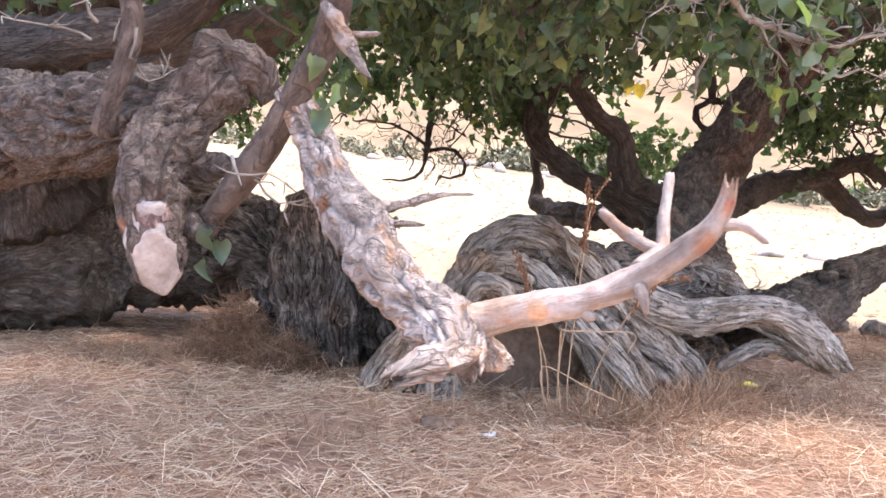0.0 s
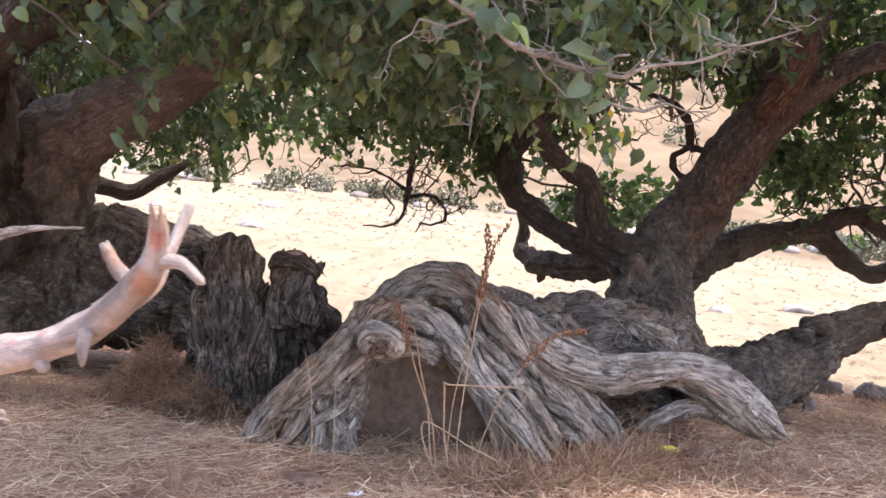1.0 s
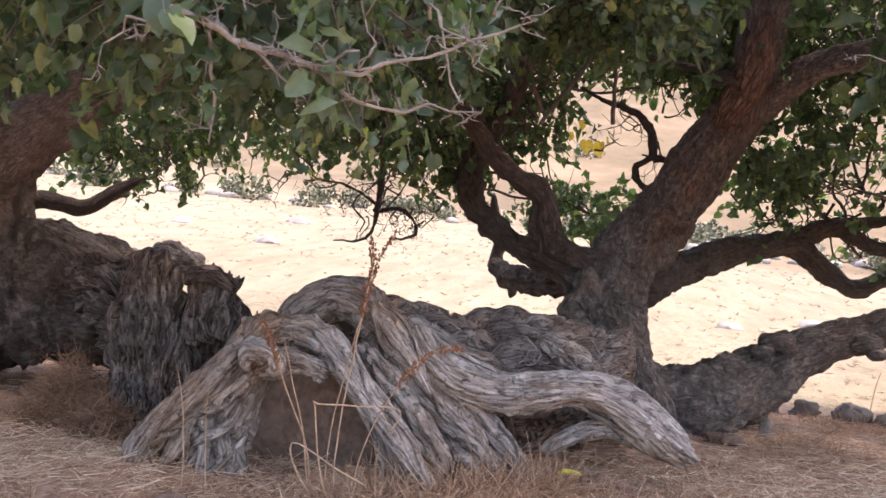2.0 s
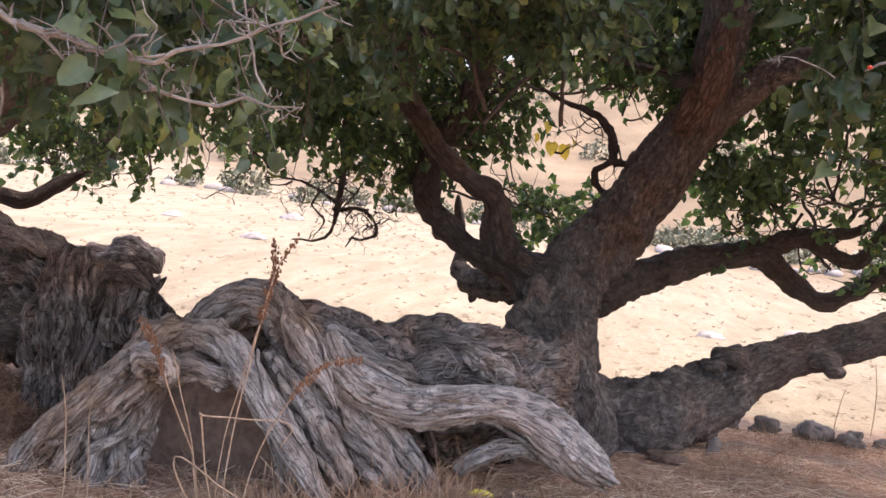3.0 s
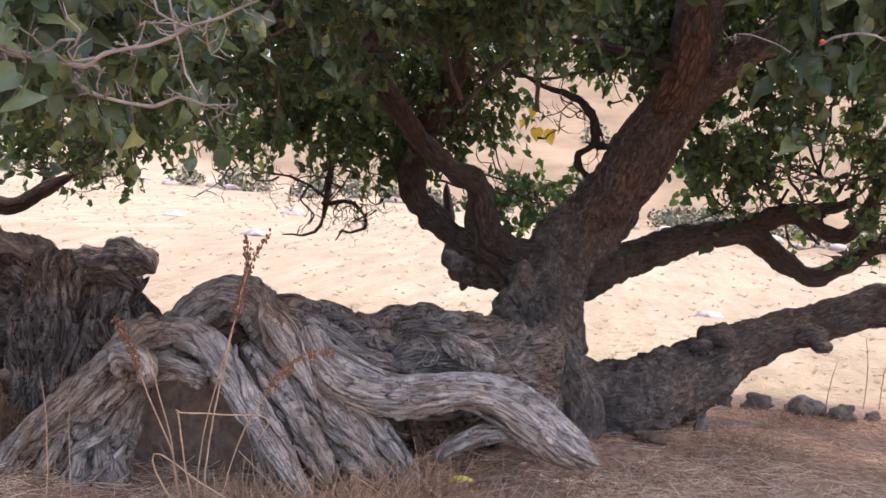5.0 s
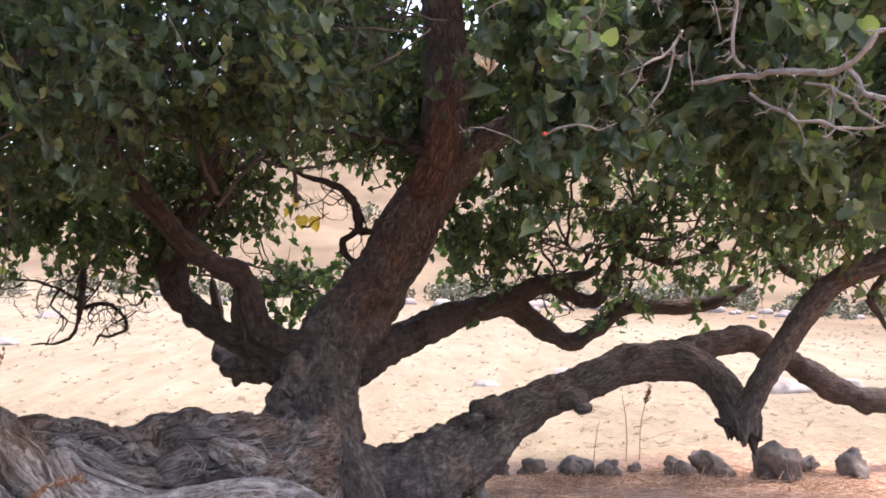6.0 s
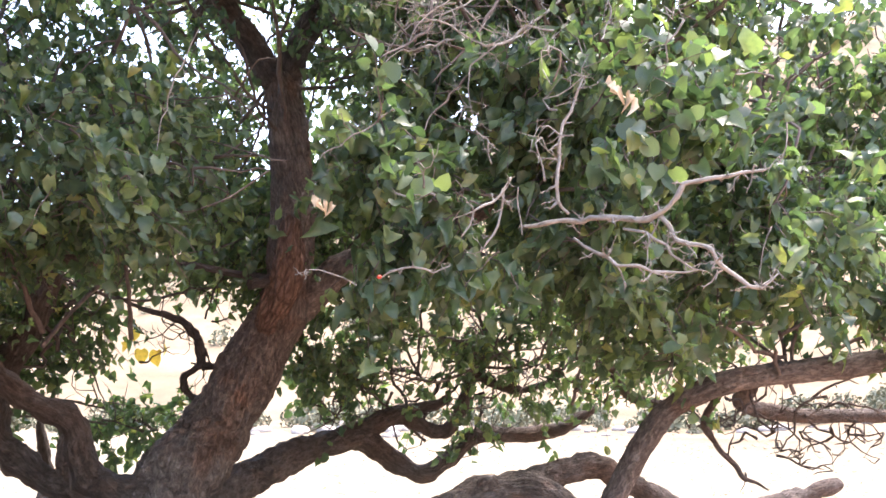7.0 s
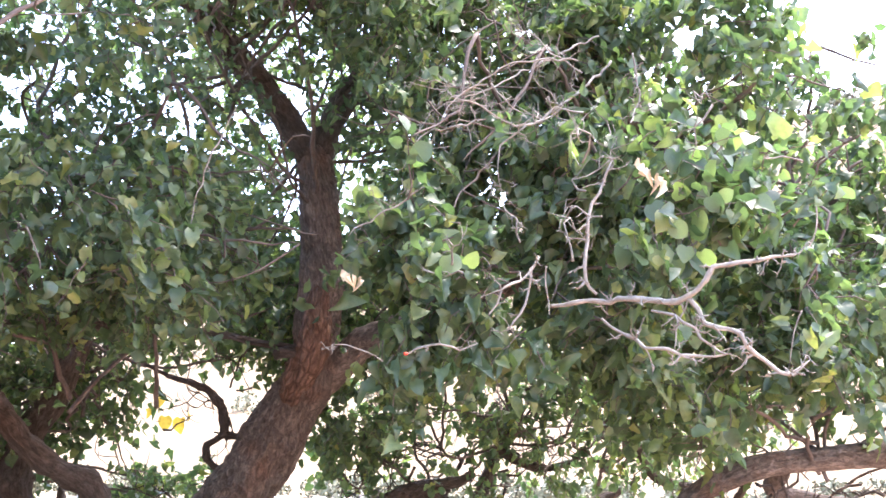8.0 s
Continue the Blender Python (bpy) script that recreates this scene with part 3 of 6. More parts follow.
def crown(tree, blobs, seed, size=0.074, many=1.5, heart=(2.8, 7.6, 2.2), label="dense dark green heart-shaped leaves", bare=0.0, gaps=(), singles=0, clump=0.36):
    """Leafy twigs inside soft ellipsoids (x, y, z, rx, ry, rz, twigs); the leaves hang and face away from the tree's heart."""
    rng = np.random.RandomState(seed)
    P0, D0 = [], []
    for x, y, z, rx, ry, rz, count in blobs:
        count = count * many
        d = rng.normal(size=(int(count), 3))
        d /= np.linalg.norm(d, axis=1)[:, None]
        rad = rng.uniform(0.25, 1.0, (int(count), 1)) ** 0.45
        P0.append(np.array([x, y, z]) + d * rad * np.array([rx, ry, rz]))
        D0.append(d)
    P0, D0 = np.vstack(P0), np.vstack(D0)
    keep = fbm(P0 / 0.45, 2, seed) > clump
    for gx, gy, gz, ga, gb, gc in gaps:
        keep &= np.sum(((P0 - np.array([gx, gy, gz])) / np.array([ga, gb, gc])) ** 2, axis=1) > 1
    P0, D0 = P0[keep], D0[keep]
    n, k = len(P0), 6
    D = D0 * 0.6 + rng.normal(scale=0.6, size=(n, 3)) + np.array([0, 0, -0.05])
    D /= np.linalg.norm(D, axis=1)[:, None]
    L = rng.uniform(0.16, 0.42, n)
    sway = rng.normal(scale=0.25, size=(n, 3))
    s = np.linspace(0, 1, k)
    lines = P0[:, None] + L[:, None, None] * (D[:, None] * s[None, :, None] + (sway[:, None] + np.array([0, 0, -0.35])) * (s[None, :, None] ** 2) * 0.7)
    lines += rng.normal(scale=0.008, size=lines.shape)
    radii = np.linspace(0.0042, 0.0016, k)[None, :] * rng.uniform(0.7, 1.4, (n, 1))
    part("twig", twig_lines(lines, radii), TWIG, tree, "thin grey-brown twigs")["kind"] = "stuff"
    pts, tips, nrm = [], [], []
    leafy = rng.rand(n) >= bare
    for q in range(9):
        f = ((q + 0.6 + 0.35 * rng.uniform(-1, 1, n)) / 8.8) ** 0.75 * (k - 1)
        a = np.clip(f.astype(int), 0, k - 2)
        w = np.clip(f - a, 0, 1)[:, None]
        base = lines[np.arange(n), a] * (1 - w) + lines[np.arange(n), a + 1] * w
        side = np.cross(D, rng.normal(size=(n, 3)))
        side /= np.linalg.norm(side, axis=1)[:, None] + 1e-9
        out = base - np.array(heart)
        out /= np.linalg.norm(out, axis=1)[:, None] + 1e-9
        tip = 0.45 * side + 0.2 * D + 0.2 * out + np.array([0, 0, -0.65]) + rng.normal(scale=0.45, size=(n, 3))
        face = np.array([0, 0, 0.42]) + 0.35 * side + 0.5 * out + rng.normal(scale=0.6, size=(n, 3))
        ok = leafy & (rng.rand(n) < 0.9)
        pts.append((base + 0.35 * size * side)[ok]); tips.append(tip[ok]); nrm.append(face[ok])
    pts, tips, nrm = np.vstack(pts), np.vstack(tips), np.vstack(nrm)
    sizes = size * (0.5 + 0.72 * rng.beta(2, 2, len(pts)))
    if singles:
        order = np.argsort(pts[:, 1] + 0.15 * rng.rand(len(pts)))
        for i in order[:singles]:
            d = tips[i] / np.linalg.norm(tips[i])
            w = nrm[i] - d * np.dot(nrm[i], d)
            w /= np.linalg.norm(w)
            ob = new("leaf", NEAR_SHAPES[i % 4])
            ob.parent = tree
            ob.matrix_parent_inverse = Matrix.Translation(tree.matrix_basis.translation).inverted()
            m = Matrix.Identity(4)
            for a, axis in enumerate((np.cross(d, w), d, w)):
                for b in range(3):
                    m[b][a] = axis[b] * sizes[i]
            m.translation = pts[i]
            ob.matrix_basis = m
        pts, tips, nrm, sizes = (a[order[singles:]] for a in (pts, tips, nrm, sizes))
    ob = part("foliage", leaves_at(pts, tips, nrm, sizes), LEAF, tree, label)
    ob["kind"] = "stuff"
    return P0


def branchlets(tree, starts, blobs, seed, per=4, r0=0.016):
    """Crooked boughs from given places out into the crown, each with side shoots."""
    rng = np.random.RandomState(seed)
    starts = np.asarray(starts, float)
    pieces = []
    for x, y, z, rx, ry, rz, count in blobs:
        for q in range(per):
            end = np.array([x, y, z]) + rng.uniform(-0.8, 0.8, 3) * np.array([rx, ry, rz])
            a = starts[np.argsort(np.linalg.norm(starts[:, :3] - end, axis=1))[rng.randint(0, 2)]][:3] + rng.normal(scale=1.0, size=3) * np.array([0.02, 0.02, 0.28])
            gap = np.linalg.norm(end - a)
            mid = (a + end) / 2 + rng.normal(scale=0.16 * gap, size=3) + np.array([0, 0, 0.12 * gap])
            pts = [(*a, r0), (*((a + mid) / 2 + rng.normal(scale=0.05 * gap, size=3)), r0 * .85), (*mid, r0 * 0.7), (*((mid + end) / 2 + rng.normal(scale=0.06 * gap, size=3)), r0 * .5), (*end, r0 * 0.25)]
            pieces.append(tube(pts, 6, 0.07, 0.3, 0.12, 0.1, 0.05, 0, seed + q, "tip", wobble=0.03, sharp=0.5))
            c = glide(pts, 0.1)
            for w in range(7):
                b = c[rng.randint(len(c) // 3, len(c))][:3]
                e = b + rng.normal(scale=0.22, size=3)
                pieces.append(tube([(*b, r0 * .35), (*((b + e) / 2 + rng.normal(scale=0.05, size=3)), r0 * .25), (*e, r0 * .1)], 4, 0.08, 0.2, 0.1, 0.05, 0.05, 0, w, "tip"))
    part("branchlet", merged(pieces), TWIG, tree, "crooked thin brown boughs")["kind"] = "stuff"

# ---- the living tree with the leaning trunk ----
tree = thing("mulberry_tree", 2.05, 6.9, at_ground(2.05, 6.9), "old leaning mulberry tree with dark furrowed bark and dense leaves", "tree", "old mulberry trees")


def limb(parent, points, name="limb", material=None, seg=24, step=0.028, label="", **kw):
    kw.setdefault("seed", len(points) * 7 + int(abs(points[0][0]) * 100) % 53)
    kw.setdefault("crack", 0.10)
    kw.setdefault("crack_size", 0.06)
    kw.setdefault("stretch", 0.3)
    return part(name, tube(points, seg, step, **kw), material or BARK_DARK, parent, label)


def crooked(parent, starts, seed, count, material, length=0.7, r=0.012, drop=-0.25, name="bare_twig", spread=0.35, shoots=5):
    """Bare, zigzag twigs with short side shoots, hanging from about the given places."""
    rng = np.random.RandomState(seed)
    for q in range(count):
        b = np.array(starts[q % len(starts)], float) + rng.uniform(-spread, spread, 3) * np.array([1, 0.6, 0.5])
        d = rng.normal(size=3) + np.array([0, 0, drop])
        d /= np.linalg.norm(d)
        pts, pieces, L = [b], [], length * rng.uniform(0.6, 1.3)
        for s in range(7):
            d = d + rng.normal(scale=0.55, size=3) + np.array([0, 0, 0.1 * drop])
            d /= np.linalg.norm(d)
            pts.append(pts[-1] + d * L / 7)
        pieces.append(tube([(*p, r * (1 - 0.12 * i)) for i, p in enumerate(pts)], 6, 0.03, 0.45, 0.04, 0.1, 0.03, 0, q, "tip", sharp=0.85))
        for s in range(shoots):
            p = pts[rng.randint(2, 8)]
            e = d * 0.3 + rng.normal(size=3) + np.array([0, 0, 0.3])
            e /= np.linalg.norm(e)
            l = L * rng.uniform(0.12, 0.3)
            m = p + e * l * 0.5 + rng.normal(scale=0.12 * l, size=3)
            pieces.append(tube([(*p, r * 0.5), (*m, r * 0.4), (*(p + e * l + np.array([0, 0, 0.1 * l])), r * 0.2)], 5, 0.04, 0.2, 0.05, 0.1, 0.03, 0, s, "tip", sharp=1.0))
        part(name, merged(pieces), material, parent)


limb(tree, [(1.85, 6.8, -0.5, 0.40), (1.90, 6.95, -0.1, 0.37), (1.92, 7.2, 0.2, 0.345), (1.945, 7.45, 0.45, 0.32), (2.10, 7.77, 0.78, 0.30), (2.43, 8.05, 1.22, 0.255), (2.77, 8.10, 1.73, 0.22), (3.02, 7.78, 2.18, 0.188), (3.08, 7.60, 2.60, 0.17), (3.10, 7.50, 3.03, 0.155), (3.07, 7.40, 3.65, 0.14), (3.03, 7.40, 3.92, 0.13)],
             "trunk", BARK, 80, 0.018, "thick dark furrowed trunk with a rust-brown scar", lump=0.2, lump_size=0.28, groove=0.14, groove_size=0.09, twist=0.12, seed=4, crack=0.16, crack_size=0.09)
limb(tree, [(1.98, 7.3, 0.55, 0.16), (2.08, 6.98, 0.2, 0.2), (2.14, 6.8, 0.0, 0.21), (2.2, 6.66, -0.2, 0.23), (2.24, 6.5, -0.5, 0.24)], "root_flare", BARK, 64, 0.018, lump=0.3, lump_size=0.2, groove=0.14, groove_size=0.08)
limb(tree, [(2.83, 7.9, 1.9, 0.10), (2.97, 7.64, 2.17, 0.12), (3.03, 7.53, 2.33, 0.125), (3.06, 7.47, 2.6, 0.10), (3.08, 7.44, 2.8, 0.06)], "scar", RUST_BARK, 40, 0.018, lump=0.25, lump_size=0.15, groove=0.12)
limb(tree, [(3.05, 7.40, 3.75, 0.11), (2.73, 7.35, 4.27, 0.108), (2.35, 7.20, 4.67, 0.10), (2.10, 7.10, 5.03, 0.09), (1.58, 6.90, 5.73, 0.05)])
limb(tree, [(3.06, 7.40, 3.65, 0.105), (3.22, 7.45, 4.13, 0.098), (3.57, 7.50, 4.66, 0.095), (4.01, 7.70, 5.20, 0.09), (4.73, 8.00, 5.69, 0.075), (5.70, 8.30, 6.5, 0.05)])
limb(tree, [(2.95, 8.0, 1.95, 0.14), (3.17, 7.85, 2.13, 0.125), (3.40, 7.60, 2.32, 0.115), (3.60, 7.40, 2.39, 0.105), (3.90, 7.10, 2.44, 0.082), (4.33, 6.60, 2.55, 0.06), (4.99, 6.10, 2.78, 0.03)], material=BARK)
limb(tree, [(2.98, 7.7, 2.3, 0.05), (2.85, 7.55, 2.28, 0.042), (2.74, 7.45, 2.25, 0.04)], "sawn_stub", seg=24, step=0.012, ends="flat", lump=0.5, lump_size=0.07)
limb(tree, [(2.9, 7.6, 2.3, 0.035), (2.6, 7.6, 2.36, 0.03), (2.3, 7.7, 2.45, 0.025), (2.0, 7.8, 2.5, 0.01)], seg=10)
limb(tree, [(2.05, 7.4, 0.45, 0.24), (1.80, 7.62, 0.68, 0.17), (1.52, 7.85, 0.80, 0.125), (1.24, 8.05, 0.91, 0.105), (0.96, 8.2, 1.10, 0.112), (0.76, 8.32, 1.32, 0.122), (0.73, 8.4, 1.60, 0.115), (0.87, 8.4, 1.92, 0.11), (1.06, 8.3, 2.18, 0.10), (1.21, 8.2, 2.49, 0.08), (1.3, 8.1, 2.9, 0.05)], lump=0.5, lump_size=0.13, wobble=0.04)
limb(tree, [(1.85, 7.7, 0.66, 0.14), (1.45, 8.4, 0.60, 0.12), (1.12, 9.1, 0.55, 0.12), (0.95, 9.45, 0.56, 0.115), (0.84, 9.7, 0.66, 0.085), (0.86, 9.75, 0.85, 0.062), (0.82, 9.75, 1.1, 0.05), (0.8, 9.7, 1.4, 0.03)], "snag", lump=0.6, lump_size=0.12, step=0.02, label="black broken snag that turns upwards", wobble=0.03)
limb(tree, [(1.08, 9.2, 0.5, 0.06), (1.06, 9.25, 0.40, 0.04), (1.03, 9.3, 0.34, 0.012)], "snag", seg=14, step=0.01, lump=0.5, lump_size=0.06)
limb(tree, [(2.15, 7.55, 0.6, 0.24), (1.84, 7.62, 0.78, 0.18), (1.58, 7.7, 0.90, 0.145), (1.46, 7.7, 1.12, 0.125), (1.42, 7.66, 1.32, 0.10), (1.27, 7.56, 1.47, 0.09), (1.10, 7.46, 1.60, 0.085), (0.94, 7.36, 1.82, 0.08), (0.78, 7.2, 2.06, 0.085), (0.69, 7.1, 2.33, 0.075), (0.81, 7.0, 2.81, 0.085), (0.98, 7.0, 3.4, 0.08), (1.26, 7.0, 3.8, 0.06)], lump=0.5, lump_size=0.13, wobble=0.05)
limb(tree, [(0.66, 7.1, 2.35, 0.05), (0.99, 6.7, 2.42, 0.045), (1.50, 6.6, 2.36, 0.042), (1.94, 6.8, 2.39, 0.03), (2.3, 6.9, 2.5, 0.015)], seg=14, wobble=0.03, material=BARK)
limb(tree, [(2.5, 8.05, 1.27, 0.05), (2.40, 8.12, 1.34, 0.042), (2.27, 8.2, 1.44, 0.03), (2.19, 8.2, 1.52, 0.026), (2.21, 8.2, 1.63, 0.032), (2.35, 8.2, 1.71, 0.034), (2.335, 8.2, 1.84, 0.033), (2.29, 8.2, 1.96, 0.032), (2.20, 8.2, 2.06, 0.034), (2.05, 8.2, 2.13, 0.028), (1.91, 8.2, 2.18, 0.02), (1.7, 8.2, 2.3, 0.012)], seg=18, step=0.015, lump=0.75, lump_size=0.07, wobble=0.015, sharp=0.75)
limb(tree, [(2.33, 8.2, 1.70, 0.038), (2.44, 8.19, 1.69, 0.025), (2.52, 8.18, 1.71, 0.01)], "snag", seg=12, step=0.012, lump=0.5, lump_size=0.06)
crooked(tree, [(2.25, 8.2, 1.98), (2.15, 8.2, 2.05), (2.33, 8.2, 1.84)], 41, 9, BARK_DARK, 0.5, 0.006, -0.5, spread=0.05)
limb(tree, [(2.2, 7.7, 0.6, 0.19), (2.64, 8.50, 0.75, 0.15), (3.17, 8.9, 0.90, 0.135), (3.54, 8.95, 0.96, 0.12), (3.70, 9.0, 0.93, 0.11), (4.03, 9.1, 0.69, 0.095), (4.27, 9.1, 0.60, 0.086), (4.52, 9.1, 0.70, 0.084), (4.79, 9.1, 0.86, 0.08), (5.15, 9.1, 0.84, 0.07), (5.58, 9.0, 0.86, 0.062), (5.96, 8.9, 1.05, 0.04)], lump=0.4, lump_size=0.14, wobble=0.03)
limb(tree, [(3.45, 8.9, 0.97, 0.10), (3.68, 9.0, 1.02, 0.10), (3.99, 9.0, 1.15, 0.09), (4.21, 9.0, 1.20, 0.065), (4.40, 9.0, 1.20, 0.045), (4.52, 9.0, 1.25, 0.03)], seg=20, lump=0.45, lump_size=0.12, wobble=0.03, ends="jag")
limb(tree, [(4.0, 9.0, 1.17, 0.075), (4.23, 9.0, 1.05, 0.075), (4.47, 9.0, 0.96, 0.068), (4.63, 9.0, 1.10, 0.06), (4.69, 9.0, 1.28, 0.056), (4.81, 9.0, 1.43, 0.052), (5.0, 9.0, 1.34, 0.05), (5.22, 9.0, 1.27, 0.04), (5.53, 8.9, 1.30, 0.02)], seg=16, lump=0.45, lump_size=0.12, wobble=0.035)
limb(tree, [(5.5, 8.8, 2.2, 0.05), (5.68, 8.7, 1.92, 0.048), (5.85, 8.6, 1.74, 0.05), (5.98, 8.5, 1.36, 0.05), (6.18, 8.4, 1.09, 0.045), (6.45, 8.2, 1.02, 0.03)], seg=14, lump=0.4, lump_size=0.12, wobble=0.035)
limb(tree, [(5.95, 6.6, 1.15, 0.03), (6.03, 7.0, 0.93, 0.027), (6.11, 7.0, 0.78, 0.023), (6.22, 7.0, 0.62, 0.021), (6.34, 7.0, 0.49, 0.016), (6.49, 7.0, 0.39, 0.008)], seg=10, step=0.02, lump=0.4, lump_size=0.1, wobble=0.03)
limb(tree, [(2.05, 6.95, -0.2, 0.36), (2.60, 7.05, -0.2, 0.33), (3.08, 7.28, 0.0, 0.24), (3.54, 7.60, 0.22, 0.158), (3.92, 7.70, 0.33, 0.15), (4.39, 7.70, 0.49, 0.142), (4.77, 7.60, 0.52, 0.14), (5.00, 7.50, 0.38, 0.12), (5.10, 7.30, 0.14, 0.135), (5.11, 7.25, 0.0, 0.11)], seg=64, step=0.016, lump=0.34, lump_size=0.2, wobble=0.02, groove=0.10, groove_size=0.06, material=BARK, label="low arching limb with knobs and a broken end", ends="jag")
for kx, ky, kz, kr in [(3.21, 7.3, 0.34, 0.085), (3.09, 7.25, 0.28, 0.05), (2.88, 7.15, 0.14, 0.06), (2.75, 7.05, 0.14, 0.05), (3.92, 7.57, 0.33, 0.075), (3.97, 7.53, 0.25, 0.05), (4.46, 7.6, 0.63, 0.06)]:
    limb(tree, [(kx - 1.3 * kr, ky, kz - 1.1 * kr, kr * 0.8), (kx - 0.2 * kr, ky - 0.02, kz - 0.45 * kr, kr), (kx + 0.8 * kr, ky - 0.02, kz - 0.6 * kr, kr * 0.9), (kx + 1.6 * kr, ky, kz - 1.3 * kr, kr * 0.6)], "burl", seg=26, step=0.012, lump=0.7, lump_size=0.1, material=BARK, wobble=0.03)
limb(tree, [(5.07, 7.25, 0.0, 0.095), (5.28, 7.10, 0.45, 0.09), (5.48, 6.90, 0.85, 0.086), (5.65, 6.70, 1.10, 0.084), (5.97, 6.50, 1.24, 0.08), (6.38, 6.40, 1.27, 0.085), (6.87, 6.30, 1.28, 0.085), (7.28, 6.20, 1.33, 0.07), (7.86, 6.00, 1.43, 0.04)], material=BARK)
limb(tree, [(5.1, 7.25, 0.03, 0.04), (4.98, 7.25, 0.06, 0.03), (4.9, 7.22, 0.11, 0.015)], "snag", seg=10, step=0.015)
limb(tree, [(4.75, 7.65, 0.56, 0.12), (5.45, 8.00, 0.62, 0.11), (5.82, 8.10, 0.44, 0.105), (6.30, 8.20, 0.12, 0.105), (6.75, 8.30, -0.03, 0.11), (7.24, 8.40, -0.03, 0.11), (8.29, 8.60, 0.1, 0.06)], lump=0.5, lump_size=0.14, wobble=0.03)
limb(tree, [(6.2, 6.6, 1.2, 0.07), (6.5, 7.2, 1.03, 0.062), (7.02, 7.30, 0.90, 0.06), (7.64, 7.20, 0.84, 0.056), (8.3, 7.10, 0.78, 0.03)], seg=14)


crooked(tree, [(0.15, 8.5, 1.25), (0.35, 8.5, 1.15), (-0.1, 8.5, 1.2)], 12, 5, BARK_DARK, 0.45, 0.009, spread=0.2)
# a black hanging branch with curling ends
limb(tree, [(0.1, 9.2, 2.9, 0.046), (-0.26, 9.3, 2.52, 0.042), (-0.27, 9.31, 2.26, 0.042), (-0.31, 9.28, 1.94, 0.042), (-0.34, 9.31, 1.59, 0.039), (-0.36, 9.32, 1.3, 0.036), (-0.39, 9.25, 1.16, 0.029)], seg=12, step=0.015, lump=0.8, lump_size=0.06, wobble=0.02, sharp=0.8)
limb(tree, [(-0.39, 9.3, 1.18, 0.022), (-0.22, 9.34, 1.21, 0.019), (-0.06, 9.27, 1.2, 0.019), (0.04, 9.27, 1.05, 0.018), (0.02, 9.36, 0.94, 0.016), (-0.1, 9.3, 0.89, 0.013), (-0.22, 9.34, 0.9, 0.011), (-0.27, 9.3, 0.82, 0.009)], seg=12, step=0.015, lump=0.8, lump_size=0.06, wobble=0.02, sharp=0.8)
limb(tree, [(-0.37, 9.3, 1.21, 0.022), (-0.39, 9.26, 1.02, 0.020), (-0.48, 9.32, 0.89, 0.016), (-0.67, 9.34, 0.86, 0.013), (-0.84, 9.3, 0.86, 0.007)], seg=12, step=0.015, lump=0.8, lump_size=0.06, wobble=0.02, sharp=0.8)
limb(tree, [(-0.38, 9.3, 1.26, 0.020), (-0.56, 9.32, 1.37, 0.016), (-0.74, 9.25, 1.46, 0.013), (-0.99, 9.33, 1.48, 0.011), (-1.17, 9.31, 1.5, 0.007)], seg=12, step=0.015, lump=0.8, lump_size=0.06, wobble=0.02, sharp=0.8)
limb(tree, [(-0.56, 9.3, 1.36, 0.013), (-0.61, 9.24, 1.23, 0.011), (-0.51, 9.34, 1.08, 0.009), (-0.55, 9.3, 0.97, 0.005)], seg=12, step=0.015, lump=0.8, lump_size=0.06, wobble=0.02, sharp=0.8)
crooked(tree, [(-0.3, 9.3, 1.2), (-0.1, 9.3, 1.0), (-0.6, 9.3, 1.3), (-0.9, 9.3, 1.4)], 61, 34, BARK_DARK, 0.36, 0.005, -0.1, spread=0.22, shoots=7)
crooked(tree, [(0.1, 8.6, 1.6), (0.4, 8.6, 1.4), (-0.5, 8.7, 1.6), (0.2, 8.5, 1.3), (-1.3, 8.9, 1.6), (-2.4, 9.0, 1.6)], 2, 20, BARK_DARK, 0.7, 0.010)
crooked(tree, [(3.4, 9.0, 1.5), (4.1, 9.1, 1.5), (4.8, 9.0, 1.7), (5.4, 8.7, 1.6), (4.5, 9.0, 1.2), (5.9, 8.5, 1.5)], 3, 60, BARK_DARK, 0.7, 0.013)
crooked(tree, [(2.1, 8.3, 1.9), (2.2, 8.2, 2.2), (1.9, 8.9, 1.2), (1.6, 8.6, 1.0)], 4, 10, BARK_DARK, 0.6, 0.010)
crooked(tree, [(6.3, 6.4, 1.1), (6.9, 6.6, 0.9), (7.0, 7.0, 0.8), (6.2, 7.0, 0.8), (6.6, 6.9, 0.9)], 5, 22, BARK_DARK, 0.6, 0.012)

crooked(tree, [(1.95, 7.1, 0.62), (2.02, 7.12, 0.45), (1.9, 7.15, 0.75)], 71, 8, DEAD_TWIG, 0.22, 0.003, -0.3, "dry_fibre", 0.08, 3)
HOLDS = [(3.05, 7.4, 3.85), (2.0, 6.8, 2.4), (0.8, 7.0, 2.8), (1.0, 6.7, 2.42), (3.5, 7.5, 4.5), (1.5, 6.6, 2.36), (2.4, 7.2, 4.6), (3.6, 7.5, 4.6), (3.9, 7.1, 2.44), (4.9, 6.1, 2.7), (0.4, 8.9, 2.0), (1.2, 8.4, 2.3), (4.28, 9.2, 1.2), (4.9, 9.0, 1.6), (6.4, 6.4, 1.3), (7.2, 6.2, 1.3), (5.4, 8.0, 0.7), (6.2, 6.0, 2.7), (5.2, 5.8, 3.2)]
behind = [(3.7, 8.9, 2.7, 0.8, 0.5, 0.5, 170), (2.7, 9.0, 3.0, 0.7, 0.5, 0.45, 150), (3.1, 8.7, 4.0, 1.2, 0.6, 0.6, 190)]
